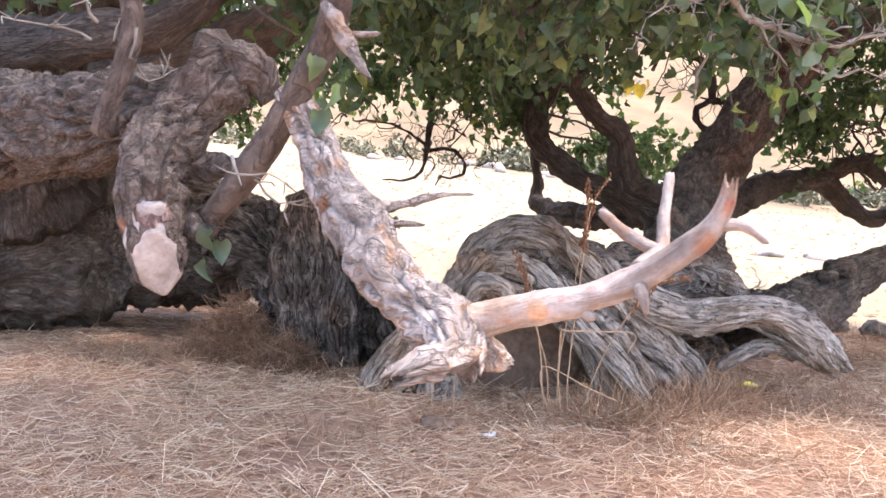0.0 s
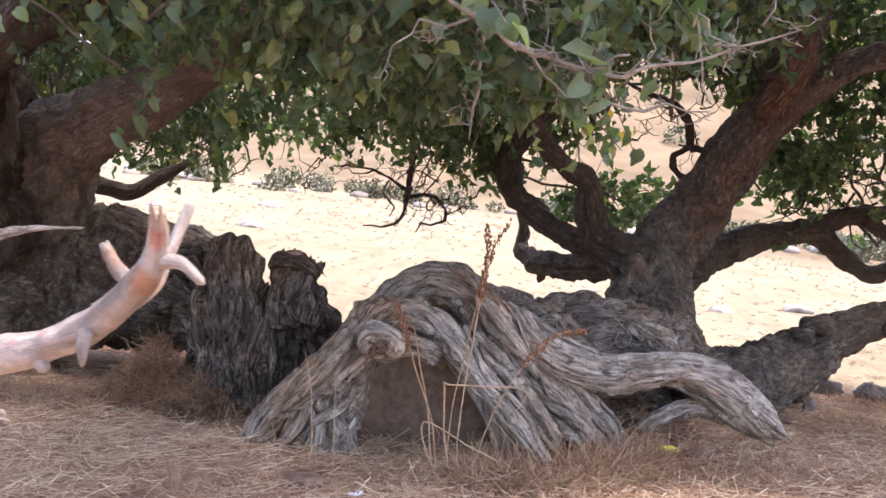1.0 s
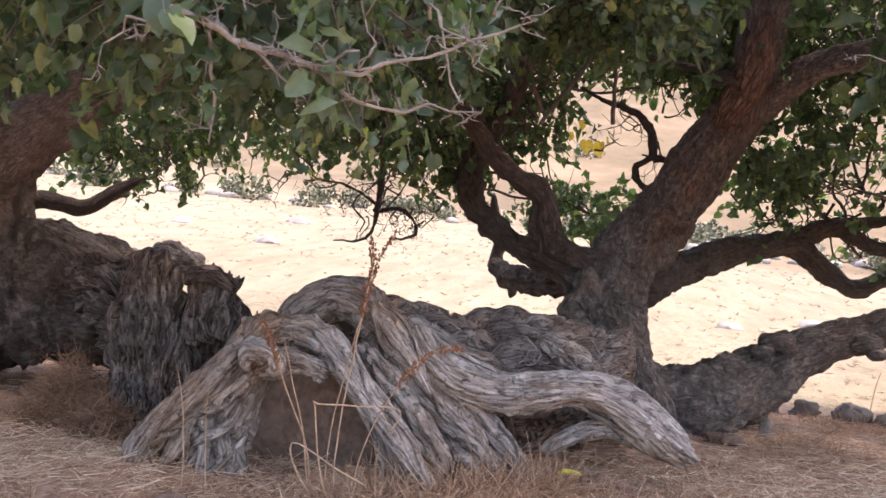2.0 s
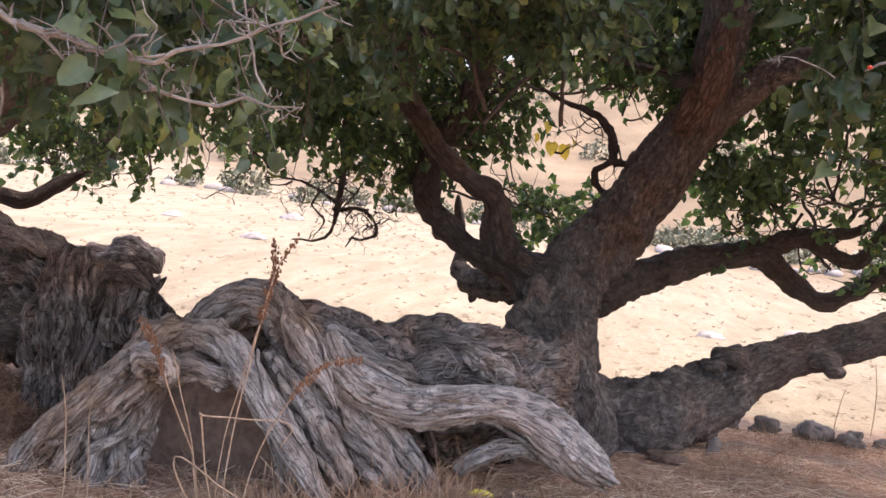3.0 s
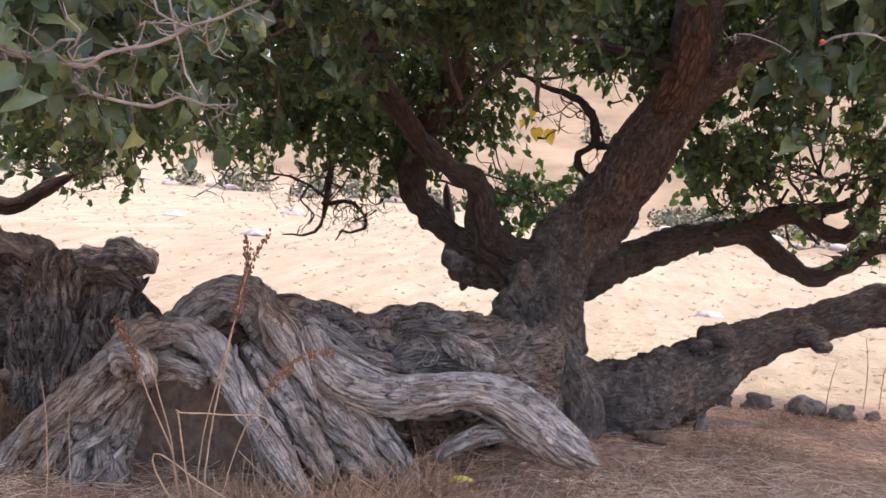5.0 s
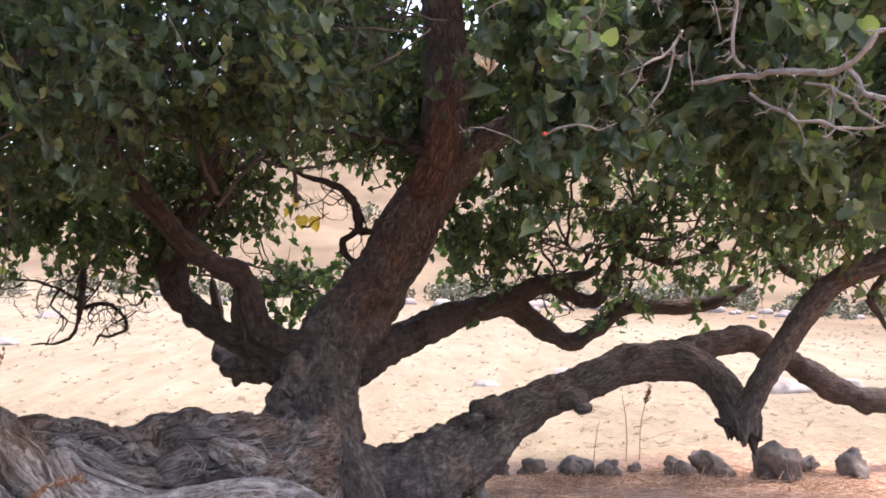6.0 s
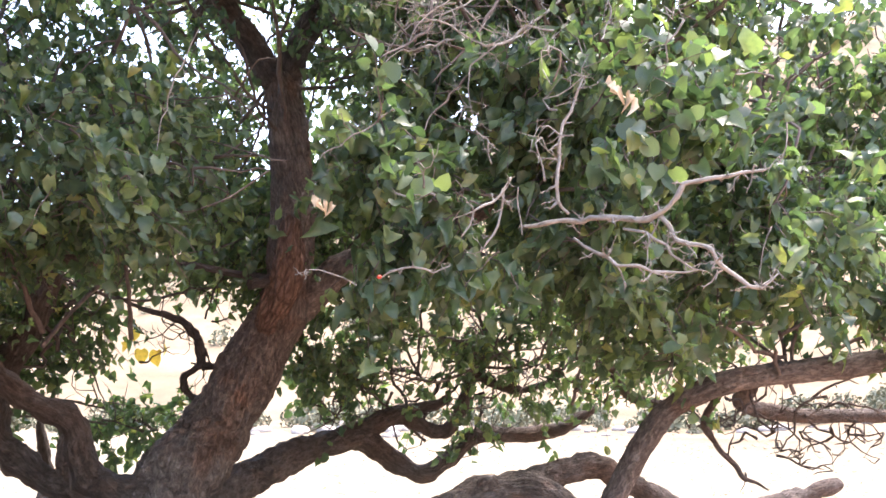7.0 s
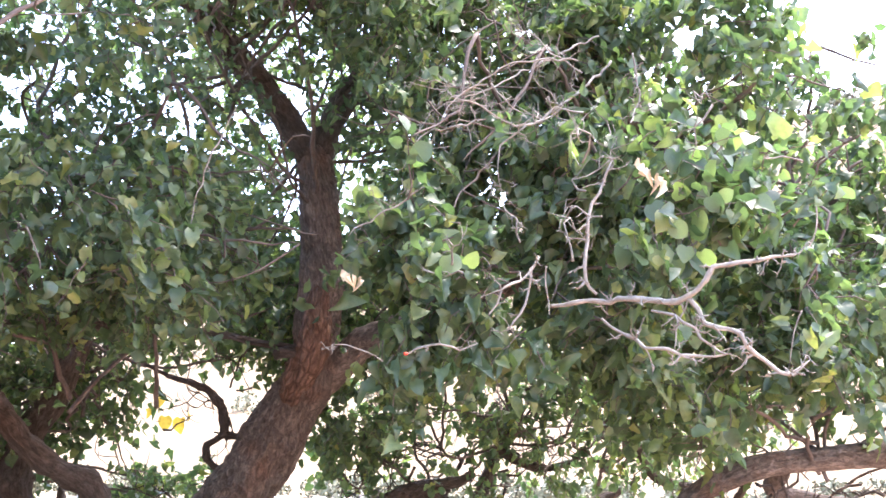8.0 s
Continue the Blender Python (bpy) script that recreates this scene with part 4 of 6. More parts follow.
far_left = [(-1.9, 9.2, 2.45, 2.6, 1.0, 0.7, 480), (0.3, 8.8, 2.25, 1.0, 0.8, 0.7, 300), (1.0, 8.2, 3.3, 1.7, 1.3, 0.8, 220), (1.85, 9.3, 1.25, 0.6, 0.5, 0.22, 60), (2.2, 9.4, 3.1, 1.2, 0.8, 0.45, 200), (-0.8, 8.5, 3.4, 1.6, 1.2, 0.8, 300), (1.25, 8.9, 2.3, 0.35, 0.5, 0.5, 60)]
right_far = [(3.4, 8.95, 1.95, 0.5, 0.7, 0.55, 160), (4.75, 8.8, 2.05, 0.7, 0.7, 0.4, 110), (4.3, 8.6, 3.05, 1.6, 1.0, 0.7, 340), (4.6, 8.9, 1.15, 1.0, 0.4, 0.25, 26), (6.2, 8.2, 1.6, 1.0, 0.8, 0.45, 105), (5.4, 7.2, 2.7, 1.0, 0.6, 0.6, 170), (6.7, 7.2, 2.7, 0.9, 0.6, 0.6, 150), (5.4, 6.9, 3.7, 0.9, 0.6, 0.4, 120), (2.9, 8.3, 2.7, 0.6, 0.7, 0.4, 120)]
right_near = [(5.3, 5.5, 3.9, 0.8, 0.6, 0.42, 200), (6.6, 5.5, 3.5, 0.6, 0.6, 0.4, 60), (4.0, 4.9, 2.5, 0.95, 0.7, 0.6, 340), (5.1, 5.4, 2.45, 1.1, 0.9, 0.8, 420), (6.2, 5.9, 2.1, 0.9, 0.8, 0.8, 280), (4.6, 5.6, 3.4, 1.2, 0.9, 0.6, 310), (6.0, 6.2, 3.2, 0.9, 0.8, 0.7, 170), (7.3, 6.2, 2.0, 0.8, 0.7, 0.7, 200), (7.1, 6.1, 2.9, 0.7, 0.6, 0.5, 130), (5.6, 6.5, 1.7, 0.5, 0.5, 0.35, 70), (3.2, 4.9, 2.3, 0.5, 0.5, 0.4, 110)]
top = [(2.0, 6.5, 3.4, 0.6, 0.7, 0.8, 95), (3.9, 6.5, 3.5, 0.6, 0.7, 0.8, 150), (1.6, 7.2, 4.4, 1.4, 1.0, 0.7, 80), (3.2, 7.4, 5.2, 1.5, 1.2, 0.7, 280), (4.6, 7.6, 5.0, 1.3, 1.1, 0.7, 240), (0.0, 7.4, 4.6, 1.2, 1.2, 0.8, 60), (4.2, 6.4, 4.3, 1.1, 0.9, 0.6, 260), (4.0, 5.7, 4.0, 0.9, 0.6, 0.5, 200)]
middle = [(1.5, 5.2, 2.5, 1.1, 0.8, 0.42, 260), (2.4, 5.6, 2.75, 0.7, 0.7, 0.4, 150), (0.4, 5.2, 2.3, 1.0, 0.9, 0.45, 250), (1.5, 6.0, 2.9, 1.4, 0.9, 0.6, 300), (2.2, 5.6, 3.5, 1.4, 1.0, 0.6, 160), (1.0, 7.0, 2.5, 0.8, 0.6, 0.5, 140)]
# extra leaves, mostly out of view, added to keep sun off the crown below
shade_roof = [(4.5, 6.9, 5.3, 0.9, 0.8, 0.3, 240), (2.7, 5.5, 5.2, 1.0, 0.8, 0.3, 360), (2.3, 5.0, 5.7, 1.3, 0.9, 0.3, 260), (3.1, 6.6, 5.35, 1.3, 1.0, 0.4, 360), (1.9, 5.2, 5.0, 1.1, 0.9, 0.35, 90), (2.6, 7.2, 5.9, 1.4, 1.2, 0.4, 230), (2.2, 6.2, 5.3, 1.2, 1.0, 0.4, 100), (1.5, 4.3, 5.1, 1.2, 0.9, 0.3, 240), (2.6, 8.8, 5.6, 2.0, 1.3, 0.5, 180)]
GAPS = [(2.82, 4.9, 2.9, 0.42, 1.5, 1.0), (3.0, 6.3, 3.0, 0.4, 1.2, 0.7), (2.72, 5.0, 2.2, 0.45, 1.5, 0.9), (2.92, 6.1, 2.8, 0.45, 1.2, 1.3), (1.9, 8.7, 1.75, 0.62, 1.2, 0.42), (2.45, 6.0, 1.7, 0.5, 1.2, 0.5), (1.68, 5.4, 2.02, 0.4, 1.3, 0.5), (1.2, 7.5, 2.15, 0.4, 1.4, 0.5), (6.1, 5.6, 1.48, 0.75, 1.2, 0.28), (6.7, 5.6, 4.0, 0.7, 1.1, 0.32)]
for k, blobs in enumerate((far_left, right_far, right_near, top, middle, behind, shade_roof)):
    crown(tree, blobs, 20 + k, size=0.083 if k == 2 else 0.062 if k in (3, 4) else 0.074, many=1.4 if k == 2 else 2.0 if k in (3, 4) else 1.5, gaps=GAPS, singles=170 if k == 2 else 0, clump=0.47 if k in (3, 4) else 0.49 if k == 2 else 0.36)
    branchlets(tree, HOLDS, blobs, 60 + k)

# ---- the old tree on the left ----
old = thing("mulberry_tree", -2.4, 6.3, at_ground(-2.4, 6.3), "massive ancient mulberry tree with a low sprawling dark trunk", "tree", "old mulberry trees")
limb(old, [(-4.6, 4.9, 0.3, 0.46), (-3.4, 5.5, 0.35, 0.46), (-2.8, 6.35, 0.46, 0.58), (-2.25, 6.7, 0.45, 0.56), (-1.75, 6.78, 0.36, 0.47), (-1.3, 6.8, 0.2, 0.38)], "trunk", BARK, 72, 0.022, lump=0.35, lump_size=0.3, groove=0.1, groove_size=0.12, plates=0.15, plate_size=0.25)
limb(old, [(-2.9, 6.45, 0.5, 0.5), (-2.68, 6.3, 1.0, 0.42), (-2.40, 6.05, 1.42, 0.33), (-1.92, 5.85, 1.66, 0.235), (-1.5, 5.72, 1.81, 0.19), (-1.16, 5.6, 1.96, 0.165), (-0.83, 5.5, 2.11, 0.13), (-0.52, 5.4, 2.29, 0.11), (-0.05, 5.3, 2.38, 0.08), (1.2, 5.1, 2.5, 0.035)], seg=48, material=TAUPE_BARK, lump=0.25, lump_size=0.2, plates=0.12)
limb(old, [(-2.65, 6.55, 1.0, 0.2), (-2.9, 6.5, 1.7, 0.18), (-3.1, 6.3, 2.4, 0.14), (-3.4, 6.0, 3.4, 0.06)])
limb(old, [(-3.0, 7.0, 1.1, 0.1), (-2.77, 7.2, 1.22, 0.075), (-2.42, 7.3, 1.16, 0.07), (-2.22, 7.4, 1.29, 0.065), (-2.0, 7.5, 1.42, 0.03)], seg=14, lump=0.35)
limb(old, [(-2.9, 5.9, 0.6, 0.5), (-2.75, 5.5, 1.3, 0.42), (-2.5, 5.2, 1.9, 0.36), (-2.3, 4.9, 2.5, 0.3), (-2.2, 4.6, 3.2, 0.2)], seg=44, step=0.03, lump=0.3, lump_size=0.3, wobble=0.03)
limb(old, [(-2.5, 5.2, 1.9, 0.2), (-1.7, 4.9, 2.15, 0.12), (-0.9, 4.6, 2.35, 0.09), (-0.1, 4.3, 2.5, 0.05)], seg=24, wobble=0.03, lump=0.3)
# the first blob is added to block sun from the ground at left
left_blobs = [(-1.3, 4.4, 2.7, 0.9, 0.7, 0.35, 150), (-1.2, 6.3, 2.65, 1.2, 0.9, 0.4, 220), (-2.6, 6.0, 2.9, 1.4, 1.2, 0.8, 300), (-0.2, 4.2, 2.4, 1.0, 0.9, 0.5, 220), (-2.6, 8.6, 1.95, 0.8, 0.7, 0.4, 110), (-3.1, 7.4, 2.45, 0.7, 0.5, 0.4, 170)]
near_blobs = [(-0.3, 3.1, 2.14, 0.8, 0.6, 0.33, 95), (0.95, 2.95, 2.0, 0.72, 0.45, 0.28, 150), (-1.4, 3.5, 2.4, 0.8, 0.7, 0.4, 110)]
# unseen overhead leaves, added to shade the near leaves, boughs and ground
shade_above = [(-1.2, 3.6, 3.7, 1.8, 1.4, 0.4, 320), (-1.6, 5.6, 4.1, 2.0, 1.6, 0.5, 380), (0.1, 2.3, 3.1, 1.2, 0.8, 0.35, 130), (0.2, 4.0, 3.7, 1.6, 1.2, 0.4, 300), (1.6, 3.2, 3.7, 1.0, 0.8, 0.3, 170), (3.4, 4.0, 4.9, 1.0, 0.8, 0.3, 260)]
crown(old, shade_above, 43, heart=(-2.4, 6.3, 2.0))
branchlets(old, [(0.4, 3.3, 2.05), (-0.05, 5.3, 2.36)], shade_above, 73, 3, 0.01)
crown(old, left_blobs, 40, heart=(-2.4, 6.3, 2.0))
crown(old, near_blobs, 42, size=0.057, many=2.2, heart=(-1.5, 5.0, 2.0), singles=130, gaps=[(-0.8, 3.2, 1.95, 0.6, 0.7, 0.25)])
branchlets(old, [(-0.5, 3.4, 2.0), (0.4, 3.3, 2.05), (-1.2, 3.6, 2.2)], near_blobs, 72, 4, 0.008)
branchlets(old, [(-0.7, 5.8, 2.25), (0.1, 5.5, 2.4), (-2.5, 6.5, 1.5)], left_blobs, 70)
crooked(old, [(-2.6, 8.0, 1.6), (-1.8, 7.6, 1.7)], 7, 10, BARK_DARK, 0.6, 0.011)
# the gnarled bough near at hand, with its sawn stub
limb(old, [(-2.4, 2.6, 1.28, 0.22), (-1.37, 2.35, 1.27, 0.18), (-1.1, 2.3, 1.27, 0.16), (-0.88, 2.25, 1.27, 0.135), (-0.66, 2.15, 1.30, 0.115), (-0.5, 2.06, 1.34, 0.09), (-0.40, 2.0, 1.38, 0.06)], seg=80, step=0.01, material=KNOBBY, lump=0.3, lump_size=0.12, groove=0.08, groove_size=0.05, crack=0.24, crack_size=0.05, plates=0.2, plate_size=0.08, levels=4, stretch=0.35, label="gnarled grey bough")
STUB = [(-0.30, 2.03, 1.44, 0.06), (-0.36, 2.0, 1.40, 0.075), (-0.43, 1.97, 1.31, 0.078), (-0.48, 1.92, 1.22, 0.075), (-0.495, 1.88, 1.13, 0.072), (-0.48, 1.86, 1.045, 0.068), (-0.46, 1.85, 0.95, 0.056), (-0.452, 1.85, 0.90, 0.032)]
FACE, FACING = (-0.45, 1.812, 1.025), (0.36, -0.89, -0.26)
STUB_SHAPE = tube(STUB, 72, 0.007, 0.4, 0.09, 0.08, 0.04, 0.0, 23, crack=0.2, crack_size=0.04, plates=0.2, plate_size=0.06, levels=4, stretch=0.55, cut=(FACE, FACING))
part("sawn_stub", STUB_SHAPE, KNOBBY, old, "hanging stub with a pale sawn face")
limb(old, [(x, y, z, r * 0.86) for x, y, z, r in STUB[4:]], "sawn_face", SAWN, 40, 0.006, lump=0.45, lump_size=0.06, groove=0.06, crack=0.08, cut=(Vector(FACE) + 0.006 * Vector(FACING), FACING))
limb(old, [(-0.36, 2.0, 1.42, 0.05), (-0.30, 1.99, 1.42, 0.055), (-0.26, 1.99, 1.38, 0.045), (-0.26, 1.98, 1.33, 0.02)], "burl", KNOBBY, 36, 0.008, lump=0.7, lump_size=0.05, crack=0.2)
limb(old, [(-0.42, 2.02, 1.41, 0.04), (-0.37, 1.99, 1.45, 0.045), (-0.32, 1.98, 1.45, 0.03)], "burl", KNOBBY, 32, 0.008, lump=0.7, lump_size=0.05, crack=0.2)
limb(old, [(-0.46, 1.95, 1.22, 0.03), (-0.38, 1.96, 1.18, 0.032), (-0.30, 1.97, 1.19, 0.022), (-0.25, 1.96, 1.23, 0.012)], "snag", KNOBBY, 24, 0.008, lump=0.6, lump_size=0.05, ends="jag")
limb(old, [(-0.42, 1.9, 1.08, 0.03), (-0.38, 1.9, 1.04, 0.03), (-0.34, 1.89, 1.05, 0.018)], "burl", KNOBBY, 24, 0.008, lump=0.7, lump_size=0.05)
limb(old, [(-0.6, 2.0, 1.75, 0.025), (-0.55, 1.95, 1.5, 0.024), (-0.6, 1.93, 1.32, 0.027), (-0.62, 1.95, 1.25, 0.03)], seg=20, step=0.012, material=SMOOTH_BARK, lump=0.2, lump_size=0.06, crack=0.03)
limb(old, [(0.0, 1.75, 1.85, 0.036), (-0.04, 1.75, 1.6, 0.033), (-0.07, 1.78, 1.47, 0.033), (-0.14, 1.82, 1.36, 0.033), (-0.22, 1.86, 1.24, 0.034), (-0.32, 1.9, 1.12, 0.032), (-0.38, 1.92, 1.06, 0.03)], seg=28, step=0.01, lump=0.15, lump_size=0.08, groove=0.03, crack=0.0, material=SMOOTH_BARK, label="smooth brown bough")
limb(old, [(-0.07, 1.74, 1.52, 0.012), (-0.03, 1.7, 1.46, 0.017), (0.0, 1.68, 1.41, 0.013), (0.03, 1.66, 1.37, 0.005)], "peeled_spur", PALE_WOOD, 16, 0.006, lump=0.7, lump_size=0.03, ends="jag")
limb(old, [(-0.05, 1.72, 1.46, 0.008), (0.02, 1.68, 1.455, 0.006), (0.05, 1.66, 1.455, 0.004)], "peeled_spur", PALE_WOOD, 8, 0.008, lump=0.3)
crooked(old, [(-0.55, 1.9, 1.5), (-0.62, 1.95, 1.45), (-0.25, 1.85, 1.2)], 9, 6, DEAD_TWIG, 0.22, 0.004, spread=0.06)

limb(old, [(-2.4, 4.3, 1.75, 0.17), (-1.63, 3.2, 1.58, 0.10), (-1.19, 3.0, 1.59, 0.09), (-0.83, 2.95, 1.64, 0.075), (-0.59, 2.95, 1.83, 0.05)], seg=30, step=0.02, lump=0.35, lump_size=0.12, wobble=0.02)

# ---- broken bleached branch ----
broken = thing("broken_branch", 0.2, 1.4, 0.9, "broken bleached branch hanging from a bough, with a red paint mark", "branch")
limb(broken, [(-0.17, 1.84, 1.36, 0.038), (-0.11, 1.82, 1.26, 0.041), (-0.05, 1.74, 1.17, 0.043), (0.02, 1.62, 1.09, 0.048), (0.1, 1.5, 1.00, 0.054), (0.19, 1.40, 0.945, 0.05), (0.215, 1.36, 0.92, 0.042), (0.22, 1.34, 0.905, 0.03)], "stem", PALE_WOOD, 72, 0.005, lump=0.5, lump_size=0.08, groove=0.12, groove_size=0.03, crack=0.3, crack_size=0.04, ends="jag", plates=0.32, plate_size=0.05, levels=4, stretch=0.3, twist=0.3)
limb(broken, [(-0.12, 1.80, 1.22, 0.012), (-0.09, 1.74, 1.16, 0.02), (-0.05, 1.67, 1.10, 0.022), (-0.01, 1.6, 1.04, 0.014)], "splinter", PALE_WOOD, 24, 0.006, lump=0.5, lump_size=0.04, ends="jag", plates=0.4, plate_size=0.03)
limb(broken, [(0.0, 1.66, 1.14, 0.008), (0.05, 1.58, 1.08, 0.016), (0.12, 1.49, 1.03, 0.016), (0.17, 1.43, 0.98, 0.006)], "splinter", PALE_WOOD, 22, 0.006, lump=0.5, lump_size=0.04, ends="jag", plates=0.4, plate_size=0.03)
SIDE = tube([(0.17, 1.40, 0.93, 0.042), (0.25, 1.39, 0.958, 0.033), (0.33, 1.385, 0.98, 0.026), (0.41, 1.38, 0.998, 0.025), (0.49, 1.37, 1.03, 0.023), (0.555, 1.35, 1.072, 0.021), (0.605, 1.33, 1.115, 0.019), (0.625, 1.31, 1.16, 0.015), (0.628, 1.30, 1.19, 0.012)], 44, 0.005, 0.3, 0.06, 0.04, 0.02, 0.0, 17, "jag", stretch=0.3, crack=0.05, crack_size=0.03, wobble=0.004)
part("side_branch", SIDE, PEELED_WOOD, broken, "bleached side branch with a red paint mark")
limb(broken, [(0.505, 1.35, 1.03, 0.010), (0.51, 1.33, 1.01, 0.008), (0.515, 1.32, 0.985, 0.004)], "spur", PEELED_WOOD, 12, 0.005, lump=0.4, lump_size=0.03)
limb(broken, [(0.51, 1.37, 1.05, 0.016), (0.555, 1.43, 1.08, 0.012), (0.565, 1.47, 1.13, 0.011), (0.58, 1.51, 1.2, 0.009)], "spur", PEELED_WOOD, 14, 0.006, lump=0.3, lump_size=0.04, ends="jag")
limb(broken, [(0.55, 1.42, 1.075, 0.013), (0.5, 1.45, 1.10, 0.011), (0.46, 1.48, 1.135, 0.008)], "spur", PEELED_WOOD, 14, 0.006, lump=0.4, lump_size=0.03, ends="jag")
limb(broken, [(0.62, 1.32, 1.13, 0.012), (0.655, 1.31, 1.13, 0.009), (0.69, 1.3, 1.105, 0.005)], "spur", PEELED_WOOD, 12, 0.006, lump=0.3, lump_size=0.03)
limb(broken, [(0.0, 1.66, 1.11, 0.02), (0.08, 1.72, 1.12, 0.012), (0.16, 1.77, 1.14, 0.006), (0.235, 1.82, 1.142, 0.003)], "spike", PALE_WOOD, 14, 0.006, lump=0.6, lump_size=0.03)
limb(broken, [(0.02, 1.62, 1.09, 0.018), (0.08, 1.66, 1.09, 0.01), (0.14, 1.7, 1.085, 0.003)], "spike", PALE_WOOD, 12, 0.006, lump=0.6, lump_size=0.03)
limb(broken, [(0.22, 1.4, 0.93, 0.035), (0.27, 1.42, 0.89, 0.028), (0.3, 1.46, 0.87, 0.012)], "splinter", PALE_WOOD, 22, 0.006, lump=0.5, lump_size=0.04, ends="jag", crack=0.1)
limb(broken, [(0.26, 1.38, 0.925, 0.02), (0.22, 1.34, 0.912, 0.038), (0.18, 1.30, 0.905, 0.04), (0.15, 1.265, 0.90, 0.028), (0.135, 1.25, 0.895, 0.015)], "slab", PALE_WOOD, 40, 0.006, lump=0.5, lump_size=0.05, ends="jag", crack=0.25, crack_size=0.03, flat=0.6, groove=0.25, groove_size=0.025)
limb(broken, [(0.41, 1.38, 0.985, 0.012), (0.44, 1.36, 0.968, 0.008)], "spur", PEELED_WOOD, 10, 0.006, lump=0.3)

# ---- the fallen, twisted trunk ----
log = thing("fallen_trunk", 0.9, 5.1, at_ground(0.9, 5.1), "fallen twisted grey trunk, weathered and deeply grooved, on the ground", "log")


def strand(points, seg=64, step=0.014, **kw):
    kw.setdefault("lump", 0.34)
    kw.setdefault("lump_size", 0.2)
    kw.setdefault("groove", 0.15)
    kw.setdefault("groove_size", 0.06)
    kw.setdefault("stretch", 0.085)
    kw.setdefault("crack", 0.55)
    kw.setdefault("crack_size", 0.065)
    kw.setdefault("plates", 0.36)
    kw.setdefault("plate_size", 0.10)
    kw.setdefault("levels", 4)
    kw.setdefault("wobble", 0.03)
    kw.setdefault("twist", 0.15)
    kw.setdefault("seed", int(abs(points[1][0] * 37 + points[1][2] * 91)) + 3)
    ropes, seed = kw.pop("ropes", 3), kw["seed"]
    skin = kw.pop("skin", GREY_WOOD)
    thick = float(np.mean([p[3] for p in points]))
    shape = tube(points, seg, step, **kw)
    ob = part("strand", shape, skin, log)
    for q, path in enumerate(rope_paths(points, ropes, 0.26 * thick, seed)):
        part("fibre", tube(path, 22, 0.012, 0.5, 0.1, 0.15, 0.03, 0.3, seed + q, "jag" if q % 2 == 0 else "round", stretch=0.06, crack=0.25, crack_size=0.03, flat=0.6, wobble=0.02), skin, ob)
    return shape


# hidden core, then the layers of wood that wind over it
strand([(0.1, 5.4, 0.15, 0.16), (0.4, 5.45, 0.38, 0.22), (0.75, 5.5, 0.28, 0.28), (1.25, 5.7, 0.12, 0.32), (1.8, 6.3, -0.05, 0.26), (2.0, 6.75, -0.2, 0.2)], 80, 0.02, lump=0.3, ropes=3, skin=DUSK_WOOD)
# the root arm that comes down in front of the hollow, with its hanging strut
strand([(0.5, 5.0, 0.50, 0.11), (0.29, 4.87, 0.52, 0.125), (0.16, 4.74, 0.46, 0.13), (0.02, 4.64, 0.33, 0.12), (-0.12, 4.57, 0.21, 0.10), (-0.23, 4.52, 0.10, 0.085), (-0.30, 4.48, 0.0, 0.075), (-0.36, 4.45, -0.14, 0.06)], 88, 0.011, skin=BROWN_WOOD, lump=0.4, lump_size=0.14, ropes=2)
strand([(0.05, 4.78, 0.34, 0.10), (-0.12, 4.72, 0.16, 0.10), (-0.28, 4.67, 0.0, 0.09), (-0.42, 4.62, -0.14, 0.07)], 56, 0.014, ropes=3, skin=BROWN_WOOD)
strand([(0.22, 4.84, 0.36, 0.09), (0.08, 4.76, 0.22, 0.12), (0.0, 4.72, 0.06, 0.14), (-0.03, 4.70, -0.1, 0.15), (-0.05, 4.7, -0.3, 0.15)], 72, 0.012, ropes=5, lump=0.5, lump_size=0.13, skin=BROWN_WOOD)
strand([(-0.02, 4.68, 0.24, 0.09), (-0.13, 4.64, 0.08, 0.11), (-0.22, 4.62, -0.08, 0.11), (-0.28, 4.6, -0.28, 0.12)], 60, 0.012, ropes=3, lump=0.4, skin=BROWN_WOOD)
strand([(0.2, 4.72, 0.38, 0.045), (0.40, 4.68, 0.44, 0.062), (0.49, 4.70, 0.42, 0.058), (0.58, 4.77, 0.36, 0.044)], 44, 0.01, lump=0.6, lump_size=0.08, ropes=3, skin=BROWN_WOOD)
# the strands that run down to the front
strand([(0.16, 5.0, 0.54, 0.10), (0.30, 4.92, 0.58, 0.105), (0.45, 4.86, 0.58, 0.10), (0.59, 4.80, 0.52, 0.088), (0.72, 4.74, 0.40, 0.08), (0.84, 4.68, 0.26, 0.072), (0.97, 4.62, 0.12, 0.068), (1.09, 4.57, -0.01, 0.05), (1.2, 4.53, -0.14, 0.03)], 76, 0.011, flat=0.8)
strand([(0.55, 4.92, 0.46, 0.07), (0.72, 4.83, 0.31, 0.07), (0.85, 4.76, 0.17, 0.065), (0.92, 4.70, 0.01, 0.06), (0.96, 4.66, -0.2, 0.06)], 48, 0.012, ropes=3, skin=BROWN_WOOD)
strand([(0.15, 5.2, 0.46, 0.082), (0.27, 5.24, 0.62, 0.113), (0.45, 5.24, 0.715, 0.112), (0.63, 5.17, 0.70, 0.12), (0.77, 5.10, 0.60, 0.12), (0.88, 5.02, 0.46, 0.112), (0.99, 4.97, 0.31, 0.11), (1.14, 4.92, 0.16, 0.10), (1.30, 4.87, 0.02, 0.088), (1.42, 4.83, -0.16, 0.06)], 84, 0.012, flat=0.85, skin=BROWN_WOOD)
